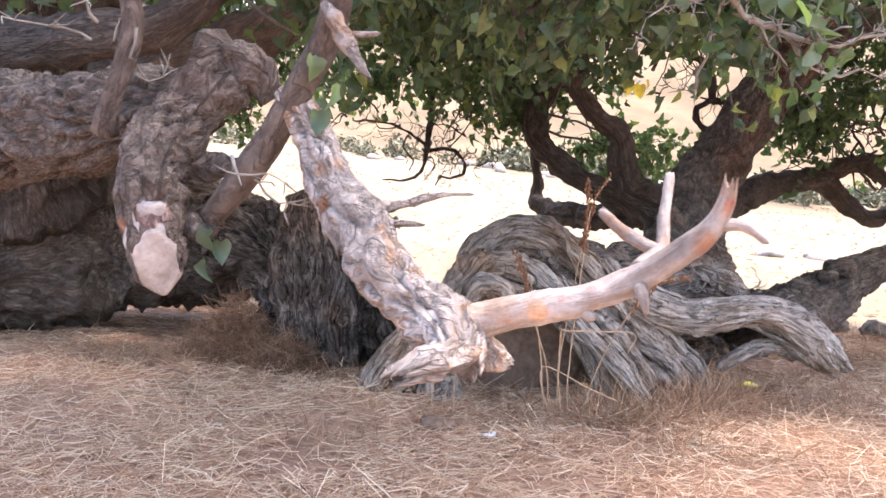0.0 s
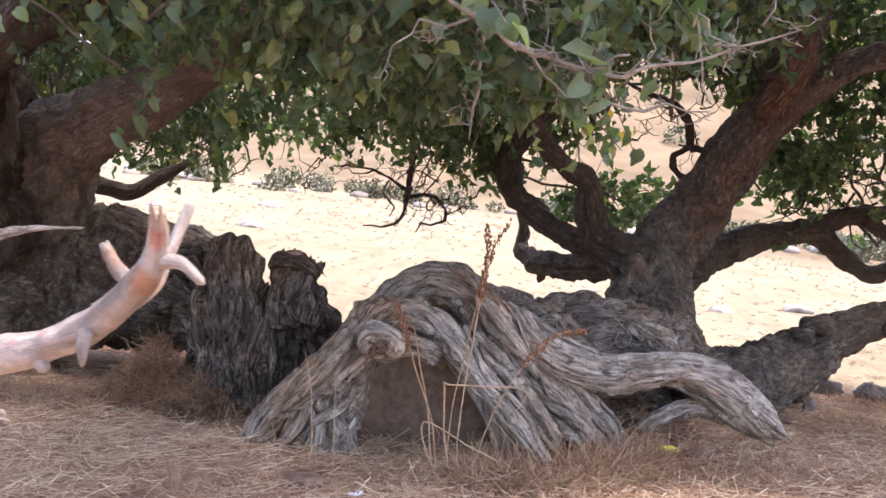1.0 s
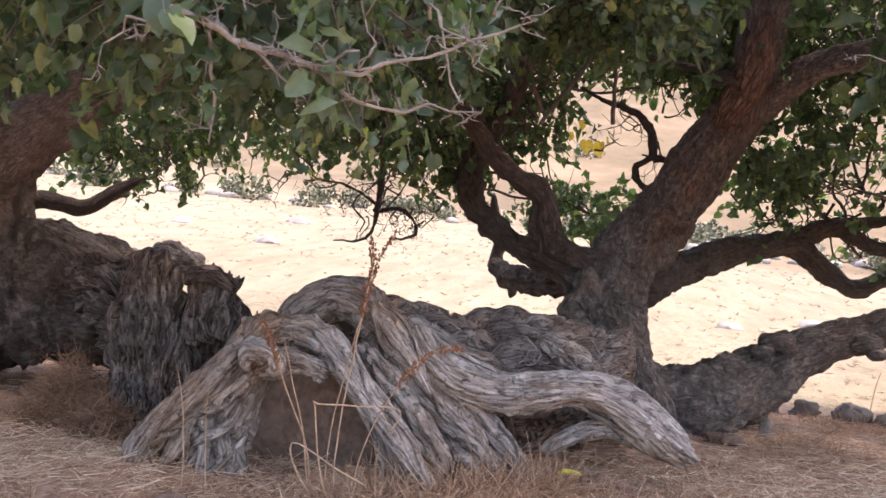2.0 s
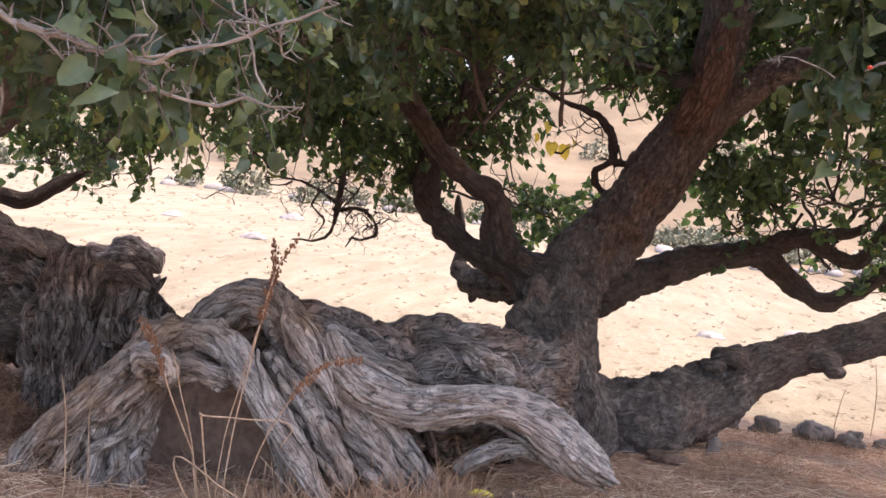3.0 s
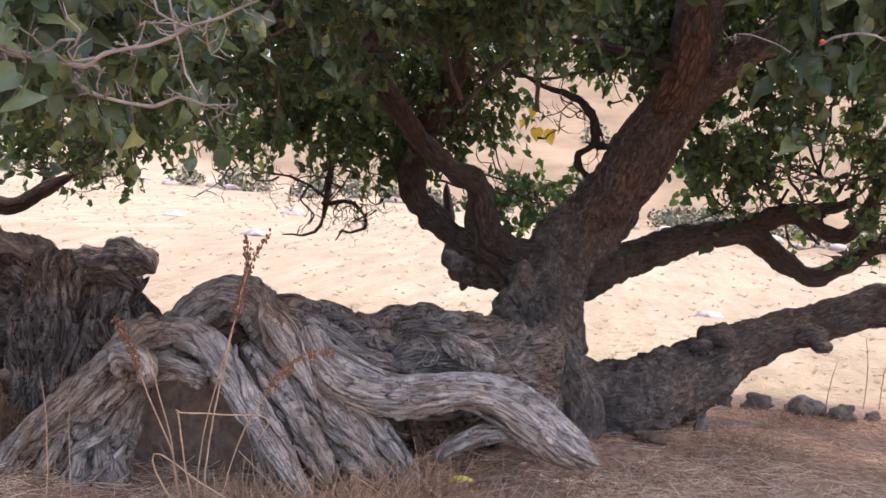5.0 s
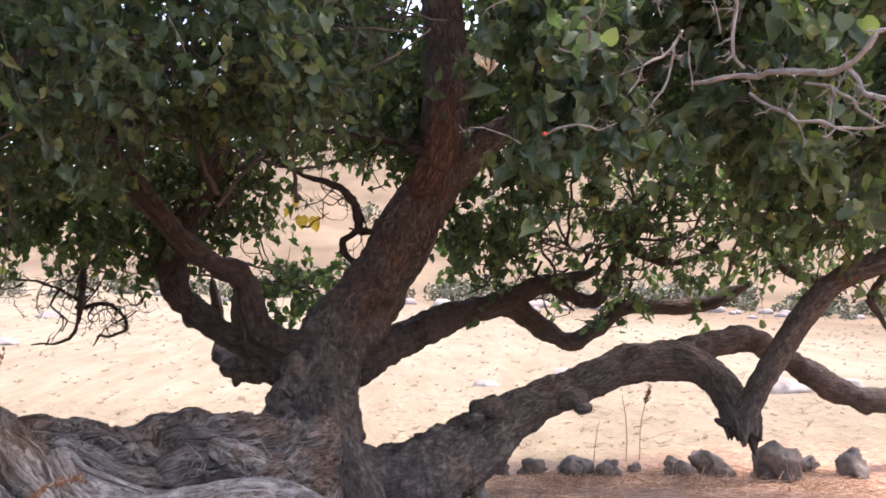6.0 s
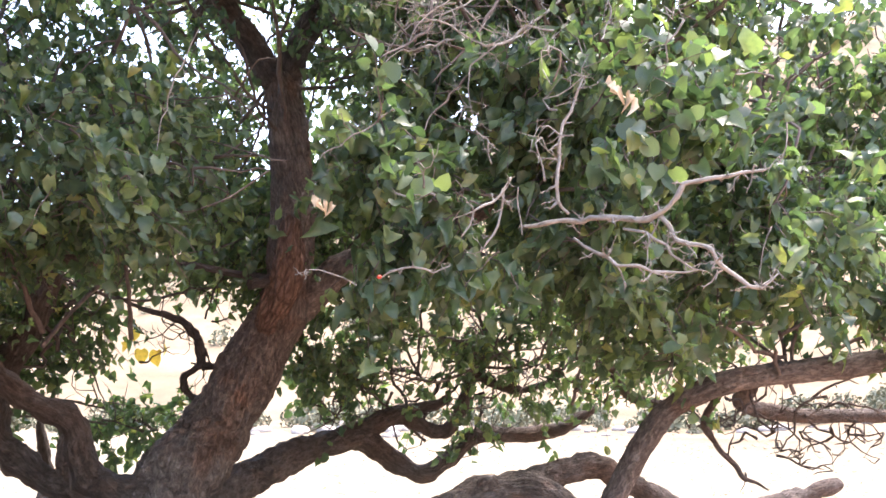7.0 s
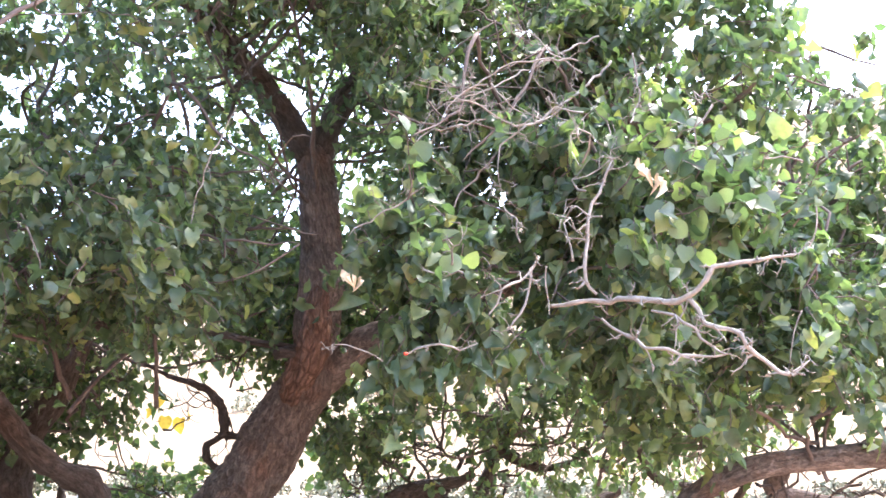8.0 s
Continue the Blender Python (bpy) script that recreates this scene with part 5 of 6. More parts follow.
strand([(0.66, 5.04, 0.52, 0.07), (0.78, 4.95, 0.39, 0.085), (0.91, 4.88, 0.23, 0.085), (1.05, 4.80, 0.07, 0.075), (1.2, 4.73, -0.1, 0.057)], 60, 0.012, skin=BROWN_WOOD)
strand([(0.70, 5.08, 0.72, 0.03), (0.83, 5.01, 0.63, 0.058), (0.92, 4.95, 0.52, 0.06), (1.01, 4.90, 0.39, 0.045), (1.08, 4.87, 0.28, 0.02)], 52, 0.01, flat=0.6, ropes=3, ends="jag")
strand([(0.97, 5.10, 0.52, 0.07), (1.07, 5.02, 0.39, 0.085), (1.18, 4.98, 0.25, 0.098), (1.34, 4.95, 0.12, 0.085), (1.50, 4.92, -0.02, 0.07), (1.6, 4.9, -0.2, 0.06)], 60, 0.012, skin=BROWN_WOOD)
# the pale belly that ends in a split tip
strand([(0.985, 5.09, 0.60, 0.04), (1.02, 5.07, 0.545, 0.062), (1.10, 5.03, 0.436, 0.088), (1.249, 5.0, 0.341, 0.10), (1.437, 4.98, 0.30, 0.10), (1.634, 4.98, 0.312, 0.097), (1.80, 5.0, 0.327, 0.09), (1.934, 5.02, 0.295, 0.098), (2.066, 5.05, 0.215, 0.115), (2.186, 5.08, 0.128, 0.11), (2.28, 5.12, 0.06, 0.092), (2.34, 5.15, 0.02, 0.07)], 120, 0.008, flat=1.42, ends="jag", twist=0.03, ropes=2, lump=0.22, groove=0.12, groove_size=0.04, crack=0.28, crack_size=0.05, plates=0.26, plate_size=0.13, levels=3)
strand([(1.22, 4.98, 0.34, 0.025), (1.33, 4.93, 0.265, 0.042), (1.48, 4.93, 0.235, 0.045), (1.65, 4.95, 0.265, 0.042), (1.79, 4.97, 0.32, 0.042), (1.93, 4.97, 0.33, 0.035), (2.05, 4.98, 0.28, 0.02)], 44, 0.009, ropes=2)
strand([(1.95, 4.99, 0.30, 0.03), (2.05, 5.0, 0.2, 0.05), (2.15, 5.04, 0.10, 0.05), (2.27, 5.09, 0.0, 0.03)], 40, 0.01, ropes=2, ends="jag")
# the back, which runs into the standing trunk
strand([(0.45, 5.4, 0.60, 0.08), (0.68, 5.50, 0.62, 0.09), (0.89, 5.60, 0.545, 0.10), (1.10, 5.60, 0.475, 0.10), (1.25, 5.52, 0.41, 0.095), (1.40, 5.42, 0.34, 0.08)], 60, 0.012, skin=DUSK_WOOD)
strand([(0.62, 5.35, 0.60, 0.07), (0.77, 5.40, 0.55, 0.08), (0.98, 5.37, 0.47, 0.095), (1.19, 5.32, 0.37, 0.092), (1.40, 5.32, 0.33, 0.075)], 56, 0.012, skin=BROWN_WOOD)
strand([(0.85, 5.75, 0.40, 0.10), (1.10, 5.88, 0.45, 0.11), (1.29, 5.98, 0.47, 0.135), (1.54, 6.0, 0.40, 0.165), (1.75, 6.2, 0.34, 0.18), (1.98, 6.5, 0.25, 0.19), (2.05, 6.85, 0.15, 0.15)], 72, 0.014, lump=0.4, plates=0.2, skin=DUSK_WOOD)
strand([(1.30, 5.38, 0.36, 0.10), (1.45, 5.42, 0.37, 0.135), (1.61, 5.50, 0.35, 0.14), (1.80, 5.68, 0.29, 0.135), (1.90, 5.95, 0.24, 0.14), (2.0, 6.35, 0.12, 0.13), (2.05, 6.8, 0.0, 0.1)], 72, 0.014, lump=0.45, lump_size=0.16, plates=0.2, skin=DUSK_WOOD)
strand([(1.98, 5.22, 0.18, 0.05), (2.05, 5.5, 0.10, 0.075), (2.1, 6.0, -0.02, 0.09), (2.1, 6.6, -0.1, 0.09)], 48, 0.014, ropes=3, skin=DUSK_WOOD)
strand([(1.66, 5.05, -0.02, 0.036), (1.76, 5.02, 0.05, 0.042), (1.86, 5.04, 0.10, 0.046), (1.99, 5.06, 0.11, 0.044), (2.1, 5.10, 0.05, 0.036)], 44, 0.01, ends="jag", ropes=2)
strand([(1.60, 5.45, 0.5, 0.04), (1.70, 5.38, 0.46, 0.065), (1.82, 5.4, 0.40, 0.055), (1.9, 5.42, 0.34, 0.04)], 36, 0.01, lump=0.6, lump_size=0.07, ropes=2)
part("knot", tube([(0.205, 4.62, 0.40, 0.03), (0.225, 4.55, 0.48, 0.046), (0.29, 4.51, 0.53, 0.048), (0.37, 4.51, 0.50, 0.046), (0.38, 4.53, 0.44, 0.04), (0.33, 4.54, 0.41, 0.03)], 36, 0.008, 0.5, 0.05, 0.2, 0.03, 0.0, 5, crack=0.25, crack_size=0.03, plates=0.3, plate_size=0.05), GREY_WOOD, log, "coiled burl knot")
part("knot", tube([(0.30, 4.57, 0.47, 0.03), (0.305, 4.52, 0.475, 0.03), (0.31, 4.49, 0.475, 0.016)], 24, 0.006, 0.5, 0.04, 0.2, 0.02, 0.0, 6, crack=0.2, crack_size=0.02), GREY_WOOD, log)
# the bank of bare soil under the arch
bank = part("soil_bank", lump_stone(0.42, 4, (1.25, 0.62, 1.0), 0.3, 4), EARTH)
bank.location = (0.5, 5.30, 0.0)
tagged(part("soil_bank", (lump_stone(0.4, 9, (1.0, 0.6, 0.9), 0.3, 4)[0] + np.array([0.12, 5.32, -0.02]), lump_stone(0.4, 9, (1.0, 0.6, 0.9), 0.3, 4)[1], None), EARTH), "bare brown soil between the roots of the twisted trunk", "soil", kind="structure")
tagged(bank, "bare brown soil in the hollow under the twisted trunk", "soil", kind="structure")

# ---- charred stump ----
stump = thing("tree_stump", -1.2, 6.5, at_ground(-1.2, 6.5), "dark charred tree stump with deep upright grooves and a jagged top", "stump")


def shard(points, seed, seg=52, **kw):
    return part("shard", tube(points, seg, 0.012, 1.25 * kw.pop("lump", 0.45), 0.12, 0.24, 0.06, kw.pop("twist", 0.08), seed, kw.pop("ends", "jag"), stretch=0.15, crack=0.5, crack_size=0.055, plates=0.26, plate_size=0.08, levels=4, wobble=0.025, **kw), CHAR_WOOD, stump)


# the slope of the old wood that runs down to it
shard([(-1.95, 6.5, 0.64, 0.22), (-1.6, 6.4, 0.60, 0.24), (-1.3, 6.2, 0.46, 0.25), (-1.05, 6.0, 0.25, 0.26), (-0.95, 5.95, -0.2, 0.3)], 31, 72, ends="round")
# upright shards: a tall group, a sunken middle and a short hanging block
for k, (x0, x, foot, top, r) in enumerate([
        (-1.02, -1.03, -0.16, 0.84, 0.085), (-0.93, -0.95, -0.2, 0.93, 0.10), (-0.83, -0.85, -0.2, 0.90, 0.09), (-0.79, -0.785, -0.1, 0.80, 0.06),
        (-0.70, -0.73, -0.2, 0.58, 0.085), (-0.62, -0.65, -0.2, 0.55, 0.07), (-0.9, -0.92, -0.2, 0.48, 0.055)]):
    lean = 0.05 * math.sin(2.3 * k + 1)
    shard([(x0 - lean, 5.52, foot, r * 1.3), (x0 + lean, 5.56, 0.12, r * 1.15), (x - 0.6 * lean, 5.62 - 0.3 * abs(lean), 0.5 * top + 0.05, r * 1.1), (x + 0.4 * lean, 5.68, top - 0.13, r), (x + 0.02, 5.72, top, r * 0.7)], 33 + k, 60, flat=0.85, twist=0.08, lump=0.6, ends="round" if k < 4 else "jag")
for k, (x, foot, top, r) in enumerate([(-0.565, 0.33, 0.80, 0.075), (-0.47, 0.35, 0.78, 0.075), (-0.385, 0.38, 0.74, 0.07), (-0.325, 0.36, 0.62, 0.05)]):
    lean = 0.03 * math.sin(1.9 * k)
    shard([(x + lean, 5.60, foot, r * 0.8), (x - lean, 5.62, foot + 0.12, r), (x + lean - 0.01, 5.68, top - 0.13, r * 1.05), (x, 5.73, top, r * 0.75)], 51 + k, 52, flat=0.8, twist=0.1, lump=0.6, ends="round" if k % 2 else "jag")
shard([(-0.62, 5.60, 0.74, 0.03), (-0.55, 5.58, 0.80, 0.045), (-0.44, 5.60, 0.79, 0.05), (-0.34, 5.64, 0.70, 0.035)], 61, 40, lump=0.6)
shard([(-0.95, 5.95, -0.4, 0.33), (-0.96, 5.95, 0.1, 0.25), (-0.95, 5.92, 0.45, 0.18), (-0.94, 5.90, 0.74, 0.09)], 45, 64, ends="round")
shard([(-0.58, 5.95, -0.3, 0.3), (-0.55, 5.93, 0.15, 0.26), (-0.5, 5.90, 0.45, 0.18), (-0.47, 5.86, 0.66, 0.08)], 46, 60, ends="round")
limb(old, [(-4.2, 9.6, 0.42, 0.14), (-3.8, 9.8, 0.49, 0.11), (-3.5, 9.8, 0.53, 0.115), (-3.17, 9.8, 0.53, 0.14), (-2.98, 9.8, 0.57, 0.19), (-2.80, 9.8, 0.53, 0.185), (-2.64, 9.8, 0.47, 0.15), (-2.55, 9.8, 0.38, 0.07)], "snag", CHAR_WOOD, 40, 0.02, "dark burnt stub with a blunt end", lump=0.45, lump_size=0.16, groove=0.2)
# a paler ridge modelled in place of the highlight on the bark
limb(old, [(-2.1, 6.3, 1.04, 0.04), (-1.82, 6.25, 0.96, 0.07), (-1.6, 6.25, 0.88, 0.06), (-1.45, 6.25, 0.80, 0.03)], "peeled_ridge", DUSK_WOOD, 28, 0.015, lump=0.4, lump_size=0.1, crack=0.2)

# ---- pale dead twigs ----


def dead_branch(parent, points, seed, shoots=8, reach=0.16, material=None, thin=0.7):
    """A bleached leafless branch, crooked, with forked spurs."""
    rng = np.random.RandomState(seed)
    points = np.array([(x, y, z, r * thin) for x, y, z, r in points])
    c = glide(points, 0.045)
    c[1:-1, :3] += rng.normal(scale=0.006, size=(len(c) - 2, 3))
    pieces = [tube(c, 9, 0.012, 0.4, 0.03, 0.1, 0.02, 0, seed, "tip", sharp=0.7)]
    for q in range(shoots):
        b = c[rng.randint(len(c) // 5, len(c))]
        e = rng.normal(size=3) * np.array([1, 0.7, 0.9])
        e /= np.linalg.norm(e)
        l = reach * rng.uniform(0.35, 1.2)
        r = min(b[3] * 0.6, 0.005)
        path = [b[:3]]
        for w in range(4):
            path.append(path[-1] + e * l / 4 + rng.normal(scale=0.09 * l, size=3))
        pieces.append(tube([(*p, r * (1 - 0.17 * w)) for w, p in enumerate(path)], 6, 0.012, 0.5, 0.02, 0.1, 0.02, 0, q, "tip", sharp=0.9))
        for w in range(3):
            m = path[rng.randint(1, 4)]
            u = m + rng.normal(scale=0.2 * l, size=3)
            pieces.append(tube([(*m, r * 0.7), (*((m + u) / 2 + rng.normal(scale=0.05 * l, size=3)), r * 0.55), (*u, r * 0.3)], 5, 0.02, 0.2, 0.03, 0.1, 0.02, 0, w, "tip", sharp=1.0))
    return part("dead_branch", merged(pieces), material or DEAD_TWIG, parent, "bleached leafless dead branch")


dead_branch(old, [(0.80, 2.4, 1.76, 0.008), (0.90, 2.47, 1.69, 0.011), (1.0, 2.6, 1.645, 0.013), (1.10, 2.65, 1.61, 0.012), (1.18, 2.68, 1.585, 0.011), (1.31, 2.68, 1.575, 0.008), (1.43, 2.66, 1.59, 0.006), (1.6, 2.64, 1.63, 0.005), (1.75, 2.62, 1.68, 0.003)], 3, 34, 0.085)
dead_branch(old, [(1.15, 2.7, 1.595, 0.009), (1.22, 2.76, 1.53, 0.008), (1.32, 2.82, 1.495, 0.007), (1.45, 2.85, 1.50, 0.005), (1.58, 2.86, 1.49, 0.003)], 5, 20, 0.08)
dead_branch(old, [(0.93, 2.6, 1.66, 0.007), (0.92, 2.66, 1.56, 0.006), (0.9, 2.69, 1.47, 0.005), (0.89, 2.69, 1.38, 0.003)], 6, 5, 0.1)
dead_branch(old, [(1.02, 2.6, 1.64, 0.006), (1.09, 2.66, 1.56, 0.005), (1.16, 2.68, 1.5, 0.003)], 7, 5, 0.1)
dead_branch(old, [(0.9, 2.5, 1.68, 0.006), (0.78, 2.5, 1.66, 0.005), (0.7, 2.5, 1.61, 0.003)], 8, 4, 0.1)
dead_branch(old, [(1.5, 2.7, 1.72, 0.004), (1.52, 2.72, 1.6, 0.004), (1.55, 2.74, 1.5, 0.003)], 9, 2, 0.06)
for k, (line, shoots, reach) in enumerate([
        ([(3.9, 4.45, 2.05, 0.012), (4.04, 4.35, 2.05, 0.015), (4.19, 4.25, 2.03, 0.018), (4.33, 4.10, 2.0, 0.019), (4.36, 4.0, 2.03, 0.016), (4.42, 3.95, 2.10, 0.015), (4.54, 3.9, 2.11, 0.012), (4.76, 3.9, 2.14, 0.008)], 26, 0.075),
        ([(4.35, 4.05, 2.0, 0.015), (4.39, 4.0, 1.90, 0.014), (4.46, 3.9, 1.82, 0.014), (4.56, 3.9, 1.72, 0.012), (4.66, 3.9, 1.67, 0.010), (4.75, 3.9, 1.72, 0.006)], 24, 0.075),
        ([(4.03, 4.2, 1.95, 0.009), (4.12, 4.1, 1.84, 0.010), (4.21, 4.0, 1.78, 0.010), (4.35, 4.0, 1.77, 0.008), (4.44, 3.95, 1.76, 0.005)], 9, 0.10),
        ([(4.23, 4.15, 1.97, 0.008), (4.32, 4.05, 1.91, 0.009), (4.39, 4.0, 1.80, 0.007), (4.43, 3.95, 1.76, 0.005)], 6, 0.08),
        ([(4.06, 4.3, 2.07, 0.010), (4.02, 4.3, 2.14, 0.011), (4.04, 4.3, 2.31, 0.011), (4.06, 4.3, 2.43, 0.010), (4.14, 4.3, 2.57, 0.009), (4.20, 4.3, 2.68, 0.006)], 20, 0.10),
        ([(3.85, 4.4, 2.26, 0.010), (3.75, 4.35, 2.15, 0.008), (3.66, 4.35, 2.11, 0.007), (3.59, 4.35, 2.0, 0.004)], 8, 0.08),
        ([(3.81, 4.4, 2.21, 0.009), (3.78, 4.38, 2.10, 0.008), (3.74, 4.36, 2.0, 0.007), (3.68, 4.36, 1.94, 0.004)], 6, 0.07),
        ([(3.88, 4.4, 2.22, 0.006), (3.87, 4.4, 2.12, 0.005), (3.875, 4.4, 2.0, 0.003)], 2, 0.05),
        ([(3.24, 4.4, 1.85, 0.004), (3.29, 4.4, 1.88, 0.007), (3.39, 4.4, 1.89, 0.007), (3.48, 4.4, 1.87, 0.005), (3.55, 4.4, 1.89, 0.003)], 6, 0.08),
        ([(3.16, 4.5, 1.84, 0.003), (3.05, 4.5, 1.9, 0.004), (2.95, 4.5, 1.92, 0.002)], 3, 0.08),
        ([(4.5, 5.0, 3.65, 0.011), (4.10, 4.9, 3.42, 0.010), (3.81, 4.85, 3.25, 0.009), (3.49, 4.8, 3.09, 0.006), (3.39, 4.8, 2.90, 0.003)], 16, 0.16),
        ([(4.2, 4.6, 3.3, 0.010), (3.9, 4.6, 3.28, 0.009), (3.6, 4.65, 3.12, 0.007), (3.5, 4.65, 2.98, 0.004)], 12, 0.14),
        ([(4.4, 4.4, 3.25, 0.009), (4.4, 4.4, 3.0, 0.008), (4.3, 4.3, 2.85, 0.005)], 12, 0.14),
        ([(4.51, 4.9, 3.45, 0.014), (4.34, 4.85, 3.29, 0.015), (3.97, 4.8, 3.03, 0.013), (3.73, 4.75, 3.11, 0.010), (3.56, 4.75, 3.18, 0.007), (3.41, 4.75, 3.22, 0.004)], 18, 0.16),
        ([(3.80, 4.8, 3.08, 0.010), (3.58, 4.75, 3.0, 0.009), (3.44, 4.75, 2.95, 0.006), (3.33, 4.75, 2.79, 0.004)], 12, 0.14),
        ([(3.77, 4.8, 3.11, 0.009), (3.75, 4.8, 3.22, 0.007), (3.58, 4.8, 3.24, 0.006), (3.42, 4.8, 3.27, 0.003)], 10, 0.12),
        ([(3.97, 4.8, 3.03, 0.010), (3.83, 4.8, 2.92, 0.008), (3.81, 4.8, 2.80, 0.006), (3.82, 4.8, 2.65, 0.003)], 12, 0.14),
        ([(4.30, 4.8, 3.33, 0.010), (4.14, 4.8, 3.45, 0.009), (4.04, 4.8, 3.54, 0.007), (3.95, 4.8, 3.57, 0.004)], 12, 0.14),
        ([(3.42, 4.6, 2.65, 0.008), (3.26, 4.6, 2.55, 0.008), (3.10, 4.6, 2.46, 0.006), (3.04, 4.6, 2.41, 0.003)], 7, 0.1),
        ([(3.80, 4.5, 2.35, 0.008), (3.79, 4.5, 2.46, 0.008), (3.75, 4.5, 2.51, 0.006), (3.71, 4.5, 2.56, 0.004)], 6, 0.1),
        ([(2.56, 4.6, 3.02, 0.004), (2.46, 4.6, 2.80, 0.007), (2.39, 4.6, 2.62, 0.005), (2.36, 4.6, 2.45, 0.003)], 4, 0.1),
        ([(5.14, 4.3, 2.68, 0.009), (5.04, 4.3, 2.70, 0.008), (4.94, 4.3, 2.69, 0.005)], 3, 0.08),
        ([(4.38, 4.1, 2.03, 0.007), (4.31, 4.1, 1.88, 0.006), (4.27, 4.1, 1.75, 0.004)], 4, 0.08),
        ([(4.54, 4.4, 2.75, 0.010), (4.56, 4.4, 2.66, 0.008), (4.55, 4.4, 2.55, 0.004)], 5, 0.08)]):
    dead_branch(tree, line, 11 + k, shoots, reach, thin=0.7 if k < 10 else 0.5)
# ---- dry weeds ----
WEEDS = "dry weeds before the fallen trunk"


def weed(points, seeds=0.0, seed=0, name="dry_weed", label="tall dry reddish-brown weed stalk with a seed head"):
    base = points[0]
    w = thing(name, base[0], base[1], base[2], label, "dry weed", WEEDS)
    part("stem", tube([(x, y, z, 0.72 * r) for x, y, z, r in points], 8, 0.02, 0.25, 0.05, 0.1, 0.02, 0, seed, "tip", wobble=0.006), STALK, w)
    if seeds:
        rng = np.random.RandomState(seed)
        c = glide(points, 0.012)
        c = c[int(len(c) * (1 - seeds)):]
        pieces = []
        for q in range(120):
            p = c[rng.randint(len(c))][:3] + rng.normal(scale=0.010, size=3)
            v, f, _ = lump_stone(rng.uniform(0.003, 0.0075), q, (1, 1, 1.6), 0.3, 1)
            pieces.append((v + p, f, None))
        part("seed_head", merged(pieces), SEED, w)
    return w


weed([(0.72, 4.42, -0.2, 0.006), (0.72, 4.44, 0.1, 0.006), (0.76, 4.52, 0.45, 0.005), (0.80, 4.6, 0.75, 0.005), (0.84, 4.66, 0.95, 0.005), (0.93, 4.68, 1.1, 0.003)], 0.32, 1)
weed([(0.66, 4.44, -0.2, 0.005), (0.68, 4.48, 0.15, 0.005), (0.74, 4.56, 0.5, 0.004), (0.81, 4.65, 0.85, 0.004), (0.82, 4.68, 1.06, 0.003)], 0.28, 2)
weed([(0.62, 4.40, -0.2, 0.006), (0.60, 4.36, 0.1, 0.006), (0.52, 4.3, 0.38, 0.005), (0.46, 4.25, 0.62, 0.004), (0.42, 4.22, 0.72, 0.003)], 0.25, 3)
weed([(0.70, 4.40, -0.2, 0.006), (0.66, 4.36, 0.05, 0.006), (0.66, 4.3, 0.315, 0.006), (0.68, 4.28, 0.33, 0.006), (0.85, 4.32, 0.325, 0.005), (1.04, 4.36, 0.31, 0.004), (1.0, 4.34, 0.2, 0.003)], 0, 4, label="dry weed stalk with a sharply bent top")
weed([(0.64, 4.4, -0.2, 0.006), (0.58, 4.3, 0.0, 0.006), (0.56, 4.25, 0.13, 0.006), (0.6, 4.25, 0.15, 0.005), (0.76, 4.22, 0.08, 0.005), (0.95, 4.18, 0.0, 0.004)], 0, 5, label="dry weed stalk with a sharply bent top")
weed([(0.60, 4.42, -0.2, 0.005), (0.57, 4.4, 0.15, 0.005), (0.53, 4.36, 0.40, 0.004), (0.5, 4.33, 0.6, 0.003)], 0, 6)
weed([(0.78, 4.42, -0.2, 0.005), (0.86, 4.4, 0.1, 0.005), (1.0, 4.4, 0.38, 0.004), (1.15, 4.42, 0.55, 0.004), (1.32, 4.45, 0.6, 0.003)], 0.35, 7)
weed([(0.0, 4.3, -0.2, 0.004), (0.02, 4.3, 0.1, 0.004), (0.0, 4.32, 0.3, 0.003), (-0.03, 4.33, 0.45, 0.002)], 0, 8, label="thin dark dry weed stalk")
weed([(0.12, 4.32, -0.2, 0.004), (0.13, 4.3, 0.1, 0.004), (0.14, 4.3, 0.38, 0.002)], 0, 9, label="thin dark dry weed stalk")
weed([(4.6, 8.7, -0.5, 0.006), (4.62, 8.7, -0.2, 0.006), (4.6, 8.7, 0.12, 0.003)], 0, 10, label="thin dry weed stalk at the field's edge")
weed([(4.72, 8.7, -0.5, 0.006), (4.76, 8.7, -0.15, 0.006), (4.86, 8.7, 0.15, 0.003)], 0.2, 11, label="thin dry weed stalk at the field's edge")
weed([(4.3, 8.7, -0.5, 0.006), (4.33, 8.7, -0.3, 0.006), (4.38, 8.7, -0.1, 0.003)], 0, 12, label="thin dry weed stalk at the field's edge")

# ---- stones ----
for k, (x, y, r) in enumerate([(3.72, 8.45, 0.10), (4.05, 8.4, 0.14), (4.33, 8.25, 0.09), (4.57, 8.35, 0.06), (4.90, 8.2, 0.12), (5.25, 8.3, 0.16), (5.72, 8.1, 0.2), (6.1, 8.3, 0.09), (6.4, 8.15, 0.15), (7.1, 8.15, 0.17), (7.6, 8.1, 0.13), (3.45, 8.5, 0.07), (3.1, 7.0, 0.08)]):
    ob = part("stone", lump_stone(r, k + 2, (1.2, 0.9, 0.8), 0.85, 4), STONE)
    ob.location = (x, y, at_ground(x, y) + r * 0.3)
    ob.rotation_euler = (0.2 * (k % 3), 0.1 * k, k * 1.3)
    tagged(ob, "rounded dark grey basalt stone in a row beside the field", "stone", "stones at the field's edge")
